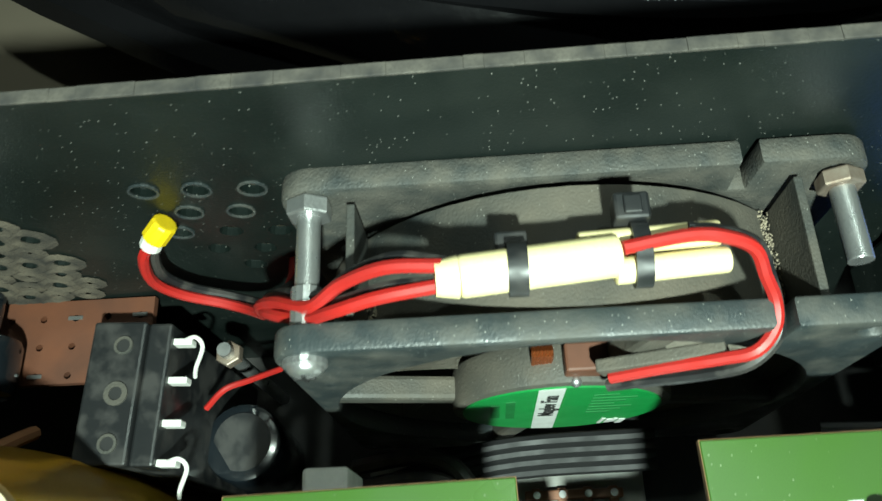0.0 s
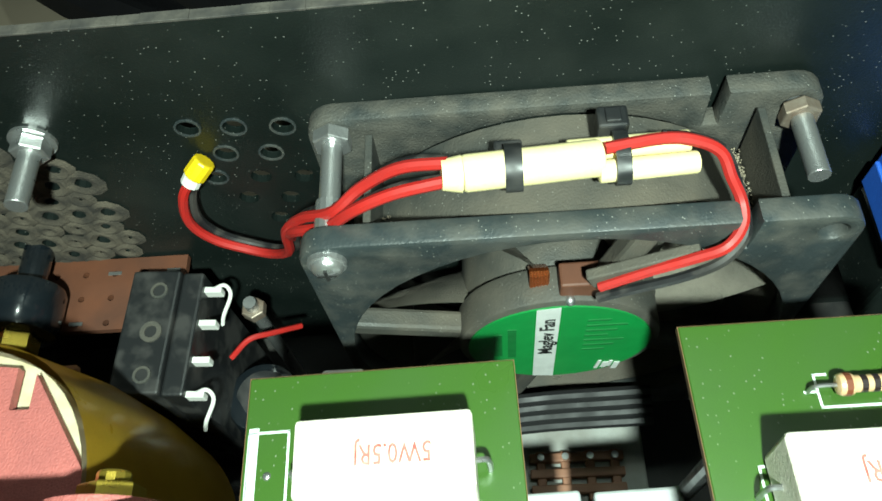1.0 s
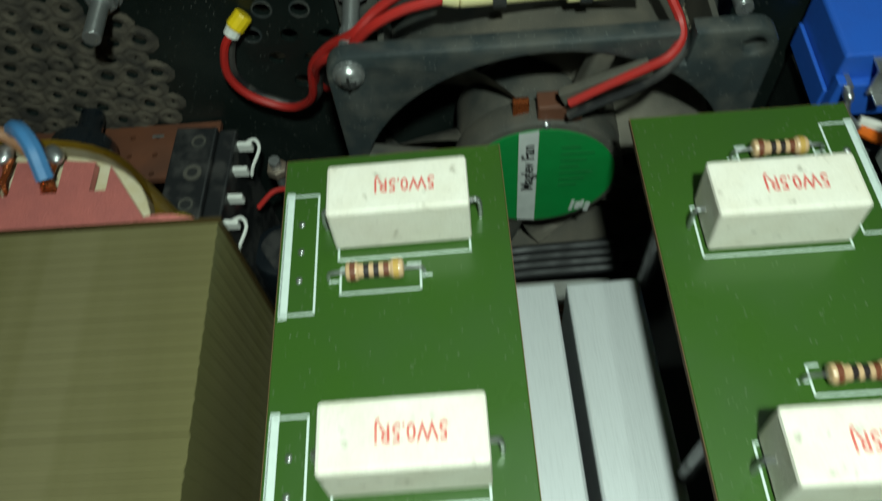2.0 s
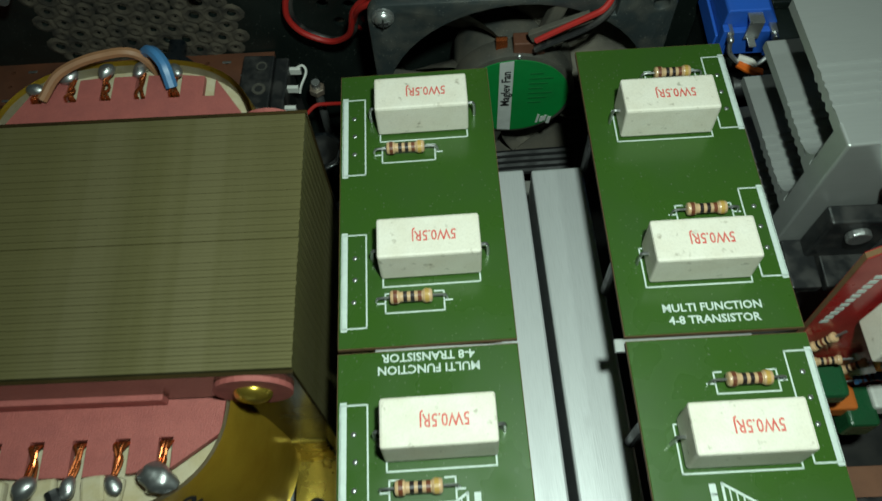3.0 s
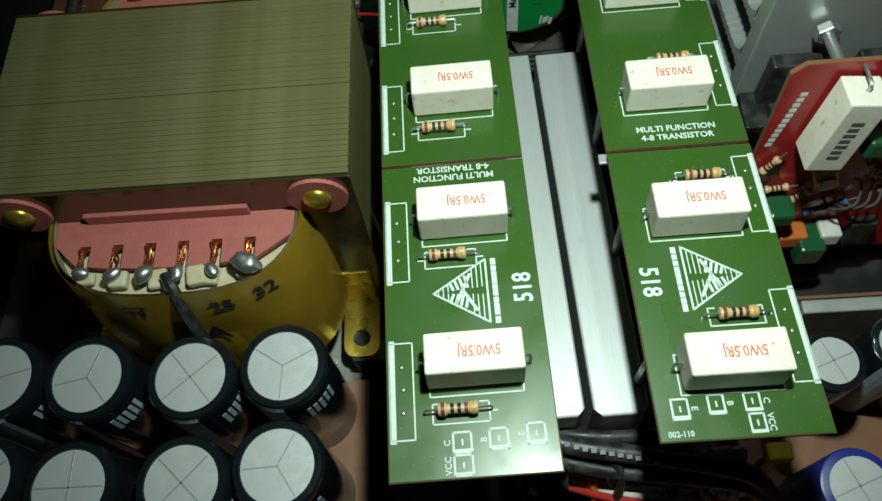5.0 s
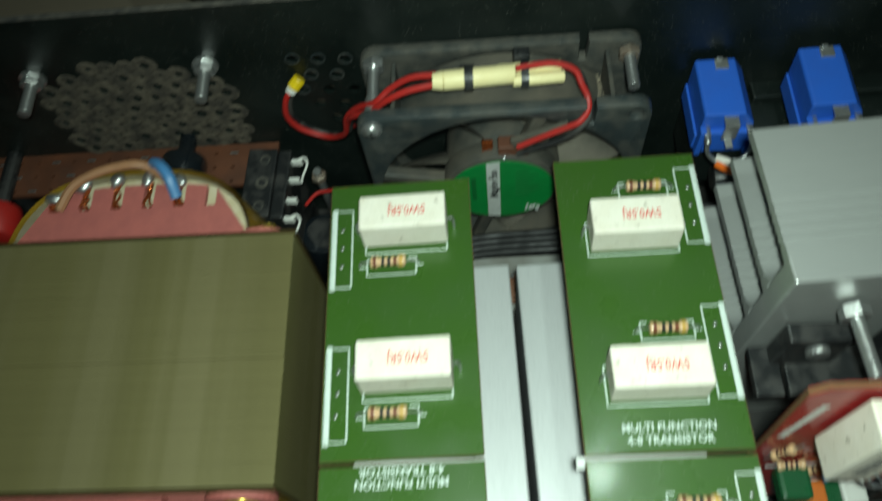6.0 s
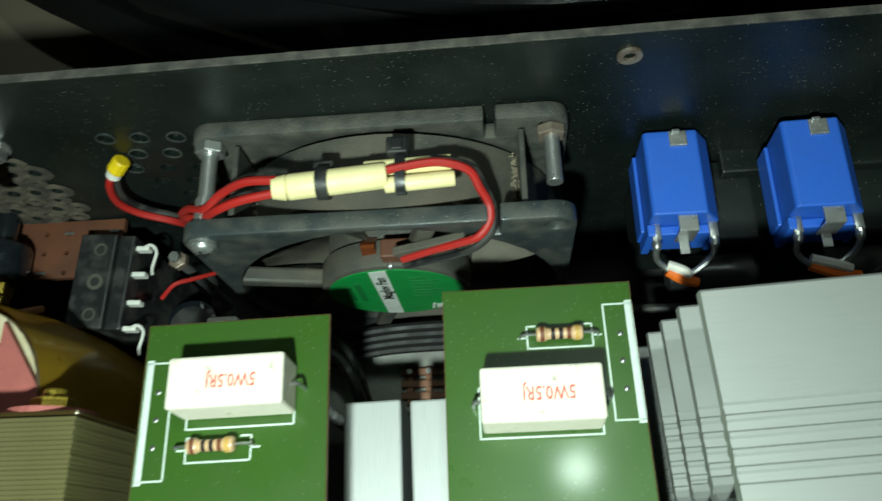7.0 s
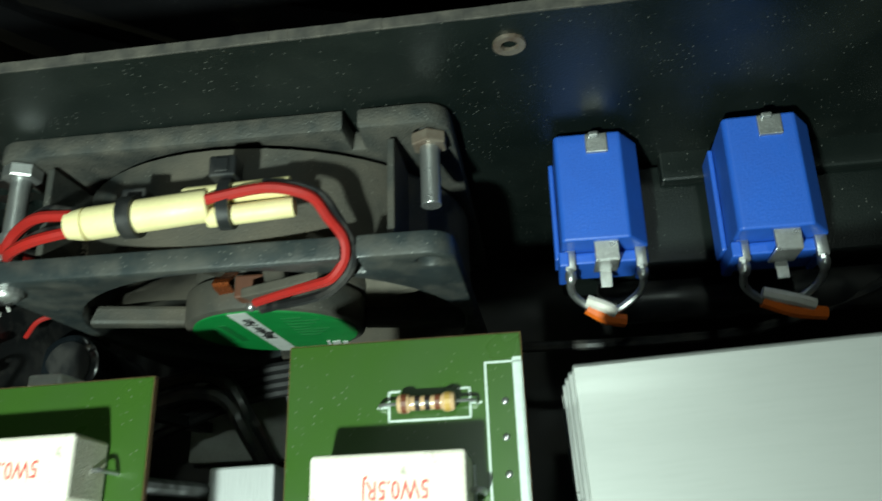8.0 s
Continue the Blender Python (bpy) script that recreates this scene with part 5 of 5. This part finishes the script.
    add("wire_tail", tube([(x0, -L - 0.0076, h * 0.36), ((x0 + x1) / 2, -L - 0.0090, h * 0.34), (x1 - 0.002, -L - 0.0098, h * 0.28)], 0.0011), "white_wire", "white wire tail", smooth=True)


jack(0.0642, -0.0020, 0.0520, 0.0, "blue plastic jack socket with tinned links and orange wire", (-0.0035, 0.0030))
jack(0.0922, -0.0042, 0.0570, -2.0, "blue plastic jack socket tilted slightly, with orange wire", (-0.0030, 0.0070))

# ---------------- left rear corner ----------------
brd = solid("perforated_board", plate([(-0.175, -0.0160), (-0.0745, -0.0160), (-0.0745, 0.0), (-0.175, 0.0)], [circle(-0.170 + 0.0062 * i, -0.0035 - 0.0055 * j, 0.0007, 8) for i in range(16) for j in range(3)], 0.0370, 0.0386),
            "brown_board", (-0.12, -0.008, 0.037), "reddish brown perforated board along the rear panel", "board")
for x in (-0.165, -0.085):
    part("standoff", rod((x, -0.0135, -0.010), (x, -0.0135, 0.0370), 0.0022, seg=10), "black_plastic", brd)
b = bmesh.new()
for i in range(16):
    for j in range(3):
        if (i * 7 + j * 3) % 5 < 2:
            box(-0.170 + 0.0062 * i - 0.0014, -0.170 + 0.0062 * i + 0.0014, -0.0035 - 0.0055 * j - 0.0004, -0.0035 - 0.0055 * j + 0.0004, 0.0386, 0.0389, 0.0001, b, None, 1)
part("solder_pads", b, "solder", brd, kind="stuff")

SW = Matrix.Translation((-0.0760, -0.0200, -0.010)) @ pose(0, 0, 0, 0, 0, -2.5)
sw = thing("terminal_block", SW, "black moulded terminal block with white metal lugs", "terminal block")


def add_sw(name, b, mat, lab="", parent=None):
    bmesh.ops.transform(b, matrix=SW, verts=b.verts)
    return part(name, b, mat, parent or sw, lab)


b = box(-0.0066, 0.0030, -0.0120, 0.0130, 0.0, 0.0552, 0.0005)
box(0.0030, 0.0072, -0.0120, 0.0130, 0.0, 0.0540, 0.0005, b)
bodysw = add_sw("body", b, "black_plastic", "matt black moulded body")
for k, y in enumerate((-0.0085, 0.0, 0.0085)):
    add_sw("screw_well", plate(circle(-0.0005, y, 0.0017 if k != 1 else 0.0021, 16), [circle(-0.0005, y, 0.0012, 16)], 0.0551, 0.0556), "fan", "", bodysw)
    # no hole is cut: a black disc paints the shade inside the well
    add_sw("well_hole", rod((-0.0005, y, 0.0548), (-0.0005, y, 0.05535), 0.0012, seg=14), "ink_and_shade", "", bodysw)
for k, y in enumerate((-0.0112, -0.0045, 0.0030, 0.0100)):
    b = box(0.0070, 0.0105, y - 0.0006, y + 0.0006, 0.0500, 0.0525, 0.0002)
    if k in (0, 3):
        tube([(0.0085, y, 0.052), (0.0112, y + 0.0006, 0.0530), (0.0122, y - 0.0008, 0.0515), (0.0105, y - 0.0040, 0.0490), (0.0098, y - 0.0052, 0.0470)], 0.0004, b, 6)
    add_sw("lug", b, "white_plastic", "whitish metal lug")
add_sw("side_tab", box(-0.0092, -0.0080, -0.0060, 0.0060, 0.040, 0.0435, 0.0003), "brass")

# binding post: black knob with brass nuts
bp = thing("binding_post", (-0.1035, -0.0100, 0.0440), "black knobbed binding post with brass nuts", "terminal")
part("collar", rod((-0.1035, 0.0000, 0.0440), (-0.1035, -0.0085, 0.0440), 0.0028, seg=20), "sleeve", bp)
part("knob", rod((-0.1035, -0.0085, 0.0440), (-0.1035, -0.0190, 0.0440), 0.0072, seg=28, bevel=0.0014), "sleeve", bp, "black plastic flange", smooth=True)
part("nut", hexagon((-0.1035, -0.0190, 0.0440), (-0.1035, -0.0222, 0.0440), 0.0042), "brass", bp, "brass nut")
part("nut", hexagon((-0.1035, -0.0225, 0.0440), (-0.1035, -0.0250, 0.0440), 0.0038), "brass", bp, "brass nut")
part("stud", bolt_shaft((-0.1035, -0.0186, 0.0440), (-0.1035, -0.0320, 0.0440), 0.0019), "brass", bp, "threaded brass stud")
rs = thing("red_socket", (-0.1660, -0.0010, 0.0400), "red plastic binding post cap", "terminal")
part("shaft", rod((-0.1660, -0.0005, 0.0400), (-0.1660, -0.0205, 0.0400), 0.0025, seg=14), "black_plastic", rs)
part("cap", rod((-0.1660, -0.0205, 0.0400), (-0.1660, -0.0330, 0.0400), 0.0072, seg=28, bevel=0.003), "red_wire", rs, "rounded red cap", smooth=True)

# things low behind the boards
flr = thing("floor_screw", (-0.0618, -0.0100, -0.010), "steel screw with nut low beside the terminal block", "screw")
part("shaft", bolt_shaft((-0.0618, -0.0100, -0.010), (-0.0618, -0.0100, 0.0350), 0.0014), "steel", flr)
part("nut", hexagon((-0.0618, -0.0100, 0.0300), (-0.0618, -0.0100, 0.0325), 0.0026), "rust", flr)
fcap = thing("filter_capacitor", (-0.0640, -0.0260, -0.010), "glossy black capacitor standing low beside the fan", "capacitor")
part("sleeve", rod((-0.0640, -0.0255, -0.010), (-0.0625, -0.0245, 0.0180), 0.0080, seg=28, bevel=0.0012), "sleeve", fcap, smooth=True)
part("top", rod((-0.0625, -0.0245, 0.0179), (-0.0625, -0.0245, 0.0183), 0.0058, seg=28), "black_plastic", fcap, "dull dark top")
solid("red_link_wire", tube([(-0.0660, -0.0200, 0.0300), (-0.0620, -0.0170, 0.0320), (-0.0580, -0.0150, 0.0300), (-0.0530, -0.0120, 0.0260)], 0.0006), "red_wire", (-0.058, -0.018, 0.04), "thin red wire behind the terminal block", "wire", smooth=True)
solid("white_connector", box(-0.0390, -0.0325, -0.0400, -0.0365, 0.0520, 0.0650, 0.0006), "white_plastic", (-0.036, -0.038, 0.052), "small white nylon connector behind a green board", "connector")
solid("connector_post", box(-0.0375, -0.0340, -0.0395, -0.0370, -0.010, 0.0520), "black_plastic", (-0.036, -0.038, -0.01), "dark post carrying the white connector", "post")
cab = thing("cable_bundle", (-0.01, -0.0300, 0.010), "bundle of black cables running along below the fan", "cable")
for k in range(4):
    y = -0.0268 - 0.0019 * k
    z = 0.0125 - 0.0006 * k
    part("cable", tube([(-0.080, y - 0.014, 0.008), (-0.060, y - 0.016, 0.012), (-0.035, y - 0.006, z - 0.002), (-0.012, y, z), (0.020, y + 0.001, z + 0.001)], 0.0013), "cable_black", cab, smooth=True)
b = box(-0.040, 0.0200, -0.0470, -0.0262, -0.0098, -0.0040, 0.0006)
gp = solid("grey_base_plate", b, "grey_plate", (0, -0.04, -0.0098), "dusty pale grey plastic plate below the fan", "plate")
for k in range(3):
    part("contact_rail", box(-0.006, 0.0150, -0.0365 - 0.0035 * k, -0.0345 - 0.0035 * k, -0.0040, -0.0015, 0.0003), "tan_board", gp, "brown contact rail")
for k in range(4):
    part("contact_rib", box(-0.0045 + 0.0055 * k, -0.0025 + 0.0055 * k, -0.0450, -0.0340, -0.0042, -0.0022, 0.0003), "tan_board", gp)
for k in range(4):
    part("contact", rod((-0.0035 + 0.0055 * k, -0.0355, -0.0015), (-0.0035 + 0.0055 * k, -0.0355, -0.0007), 0.0008, seg=10), "solder", gp)

for dy in (0.0, 0.0042):
    t = thing("black_cable", (-0.016, -0.035, 0.0), "thick black cable curving down behind a green board", "cable", "thick black cables")
    part("sheath", tube([(-0.040, -0.0300 - dy, 0.0150), (-0.0270, -0.0292 - dy, 0.0200), (-0.0195, -0.0320 - dy, 0.0210), (-0.0150, -0.0400 - dy, 0.0190), (-0.0140, -0.0480 - dy, 0.0050)], 0.0017), "black_wire", t, smooth=True)

# ---------------- front clutter
def sheath(way, r, label, mat="black_wire"):
    t = thing("black_cable", way[len(way) // 2], label, "cable", "thick black cables")
    part("sheath", tube(way, r, seg=12), mat, t, smooth=True)
    return t


fc = sheath([(-0.030, -0.1690, 0.036), (-0.0171, -0.1755, 0.0440), (-0.0060, -0.1812, 0.0450), (0.0080, -0.1845, 0.0450), (0.0260, -0.1875, 0.0450), (0.0440, -0.1915, 0.0430), (0.0520, -0.1960, 0.0340)], 0.0026,
            "thick black printed cable across the front of the heat sinks")
b = bmesh.new()
for k in range(15):
    x = -0.010 + 0.0022 * k
    y = -0.1795 - (x + 0.010) * 0.22 - 0.0020 * min(1.0, (x + 0.010) / 0.012)
    box(x - 0.0007, x + 0.0007, y - 0.0006, y + 0.0005, 0.0472, 0.0477, 0, b)
part("print_bars", b, "grey_print_light", fc, "worn pale print")
sheath([(-0.030, -0.1730, 0.032), (-0.0160, -0.1795, 0.0400), (-0.0050, -0.1850, 0.0410), (0.0110, -0.1890, 0.0400), (0.0300, -0.1915, 0.0400), (0.0460, -0.1945, 0.0380), (0.0530, -0.1990, 0.0300)], 0.0022, "thick black cable across the front of the heat sinks")
sheath([(-0.0220, -0.1650, 0.034), (-0.0060, -0.1768, 0.0400), (0.0060, -0.1802, 0.0425), (0.0190, -0.1805, 0.0425), (0.0300, -0.1780, 0.0390)], 0.0019, "thin black cable behind the thick cables")
for way in ([(0.0110, -0.1870, 0.0430), (0.0128, -0.1905, 0.0400), (0.0120, -0.1945, 0.0310), (0.0095, -0.1990, 0.0200)], [(0.0190, -0.1860, 0.0420), (0.0240, -0.1895, 0.0390), (0.0270, -0.1945, 0.0310), (0.0280, -0.2000, 0.0200)],
            [(0.0240, -0.1870, 0.0420), (0.0310, -0.1905, 0.0380), (0.0345, -0.1950, 0.0300), (0.0350, -0.2010, 0.0200)]):
    sheath(way, 0.0012, "thin black cable looping down to the front board")
front = solid("front_board", box(-0.045, 0.135, -0.2540, -0.1920, 0.006, 0.0076, 0.0002), "tan_board", (0.05, -0.2320, 0.006), "brown circuit board along the front of the case", "circuit board")
for x in (-0.04, 0.05, 0.13):
    part("standoff", rod((x, -0.2320, -0.010), (x, -0.2320, 0.0060), 0.0025, seg=10), "steel", front)
rb = thing("ribbon_wires", (0.02, -0.193, 0.028), "red, white and orange wires crossing the front", "cable")
for k, (mat, nm) in enumerate((("red_wire", "red_lead"), ("white_wire", "white_lead"), ("white_wire", "white_lead"), ("red_wire", "red_lead"))):
    d = 0.0019 * k
    part(nm, tube([(0.0000, -0.1850 - d, 0.0290), (0.0110, -0.1888 - d, 0.0310), (0.0240, -0.1912 - d, 0.0310), (0.0345, -0.1925 - d, 0.0290), (0.0420, -0.1960 - d, 0.0160)], 0.0011), mat, rb, smooth=True)
part("orange_lead", tube([(0.0030, -0.1830, 0.0330), (0.0046, -0.1858, 0.0350), (0.0060, -0.1900, 0.0330), (0.0072, -0.1960, 0.0240), (0.0080, -0.2020, 0.0100)], 0.0013), "orange", rb, smooth=True)
part("white_lead", tube([(0.0060, -0.1835, 0.0320), (0.0090, -0.1868, 0.0340), (0.0112, -0.1905, 0.0320), (0.0125, -0.1960, 0.0220), (0.0130, -0.2010, 0.0100)], 0.0012), "white_wire", rb, smooth=True)
tp = thing("brass_terminal", (0.0540, -0.1855, 0.0076), "brass screw terminal with a yellow cap on a brown board", "terminal")
part("stud", rod((0.0540, -0.1880, 0.0076), (0.0540, -0.1868, 0.0370), 0.0020, seg=16), "brass", tp)
part("cap", box(0.0508, 0.0575, -0.1885, -0.1838, 0.0370, 0.0420, 0.0007), "yellow", tp, "yellow plastic cap")
tab = thing("metal_lug", (0.0390, -0.1860, 0.0076), "bright metal lug under the edge of a green board", "lug")
part("lug", rod((0.0345, -0.1868, 0.0460), (0.0440, -0.1872, 0.0450), 0.0022, seg=18, bevel=0.0006), "steel", tab, smooth=True)
part("post", rod((0.0390, -0.1870, 0.0076), (0.0390, -0.1870, 0.0440), 0.0012, seg=10), "black_plastic", tab)


def small_capacitor(base, r, h, sleeve, label):
    t = thing("electrolytic_capacitor", base, label, "capacitor", "small capacitors")
    x, y, z = base
    sl = part("sleeve", rod(base, (x, y, z + h), r, seg=32, bevel=r * 0.10), sleeve, t, smooth=True)
    top = part("top", rod((x, y, z + h - 0.0002), (x, y, z + h + 0.0002), r * 0.76, seg=32), "cap_top", t, "pale bare metal top with a scored cross")
    b = bmesh.new()
    for a in (20, 110):
        box(-r * 0.72, r * 0.72, -0.0002, 0.0002, 0.0001, 0.0003, 0, b, pose(x, y, z + h, 0, 0, a))
    part("vent_score", b, "alu_dull", top)
    b = bmesh.new()
    for k in range(4):
        a1, a2 = radians(-140 + 12 * k), radians(-128 + 12 * k)
        rr = r + 0.0001
        b.faces.new([b.verts.new((x + rr * math.cos(a), y + rr * math.sin(a), z + hh)) for a, hh in ((a1, 0.002), (a2, 0.002), (a2, h - 0.0016), (a1, h - 0.0016))])
    part("polarity_stripe", b, "cap_stripe", sl)


side_board = solid("side_board", box(0.0545, 0.200, -0.1915, -0.1300, 0.006, 0.0076, 0.0002), "tan_board", (0.12, -0.1670, 0.006), "brown circuit board beside the heat sink", "circuit board")
for x in (0.066, 0.19):
    part("standoff", rod((x, -0.1670, -0.010), (x, -0.1670, 0.0060), 0.0025, seg=10), "steel", side_board)
small_capacitor((0.0710, -0.1645, 0.0076), 0.0085, 0.0400, "sleeve", "black electrolytic capacitor beside the green board")
small_capacitor((0.0905, -0.1610, 0.0076), 0.0085, 0.0400, "sleeve", "black electrolytic capacitor beside the green board")
small_capacitor((0.0715, -0.1960, 0.0076), 0.0098, 0.0350, "blue_sleeve", "blue electrolytic capacitor on the front board")
t = thing("bridge_rectifier", (0.072, -0.142, 0.02), "grey square bridge rectifier block", "rectifier")
part("body", box(0.070, 0.098, -0.1480, -0.1440, 0.0076, 0.040, 0.0006), "grey_plate", t)
part("body", box(0.0700, 0.0980, -0.1438, -0.1420, 0.0076, 0.036, 0.0004), "black_plastic", t)
t = thing("ceramic_resistor", (0.048, -0.1915, 0.0076), "pale striped resistor on the front board", "resistor")
part("body", rod((0.0412, -0.1920, 0.020), (0.0535, -0.1912, 0.020), 0.0026, seg=18, bevel=0.0008), "ceramic", t, smooth=True)
for x in (0.0445, 0.0472, 0.0500):
    part("band", rod((x - 0.0005, -0.1920 + (x - 0.0412) * 0.065, 0.020), (x + 0.0005, -0.1920 + (x - 0.0412) * 0.065, 0.020), 0.00266, seg=18), "grey_print", t)
for x, y in ((0.0400, -0.1921), (0.0547, -0.1911)):
    part("lead", tube([(0.0474 + (x - 0.0474) * 0.9, y, 0.020), (x, y, 0.0195), (x, y, 0.0150), (x, y, 0.0070)], 0.0005, seg=8), "solder", t, smooth=True)

# ---------------- beyond the rear panel ----------------
bag = thing("black_vinyl_bag", (0.06, 0.16, -0.012), "glossy black vinyl bag with piped seams behind the amplifier", "bag")
b = bmesh.new()
bmesh.ops.create_uvsphere(b, u_segments=64, v_segments=32, radius=1)
for v in b.verts:
    v.co *= 1 + 0.07 * noise.noise(v.co * 2.2) + 0.02 * noise.noise(v.co * 9)
bmesh.ops.transform(b, matrix=pose(0.060, 0.205, 0.020) @ Matrix.Diagonal((0.250, 0.158, 0.075, 1)), verts=b.verts)
bmesh.ops.bisect_plane(b, geom=b.verts[:] + b.edges[:] + b.faces[:], plane_co=(0, 0, -0.0115), plane_no=(0, 0, -1), clear_outer=True)
part("body", b, "gloss_black", bag, smooth=True)
for dz, dy, r in ((0.0, 0.0, 0.0075), (0.030, 0.012, 0.0050)):
    part("piping", tube([(-0.190, 0.205 + dy, 0.024 + dz), (-0.150, 0.120 + dy, 0.022 + dz), (-0.100, 0.082 + dy, 0.020 + dz), (-0.040, 0.058 + dy, 0.016 + dz), (0.060, 0.042 + dy, 0.016 + dz), (0.180, 0.066 + dy, 0.020 + dz)], r), "gloss_black", bag, "thick glossy black piping", smooth=True)
part("patch", box(-0.03, 0.075, 0.086, 0.140, 0.076, 0.081, 0.003, m=pose(0, 0, 0, 8, 0, 0)), "dark_cloth", bag, "dark grey cloth patch")
# steel beads and a block, added to imitate highlights on the glossy vinyl
for k in range(4):
    b = bmesh.new()
    bmesh.ops.create_icosphere(b, subdivisions=2, radius=0.0025, matrix=pose(0.060 + 0.009 * k, 0.066 + 0.003 * (k % 2), 0.054))
    part("stud", b, "steel", bag, "bright bead added as a glint on the vinyl", smooth=True)
part("buckle", box(0.070, 0.086, 0.046, 0.051, 0.030, 0.036, 0.0015), "steel", bag, "bright block added as a highlight on the vinyl")
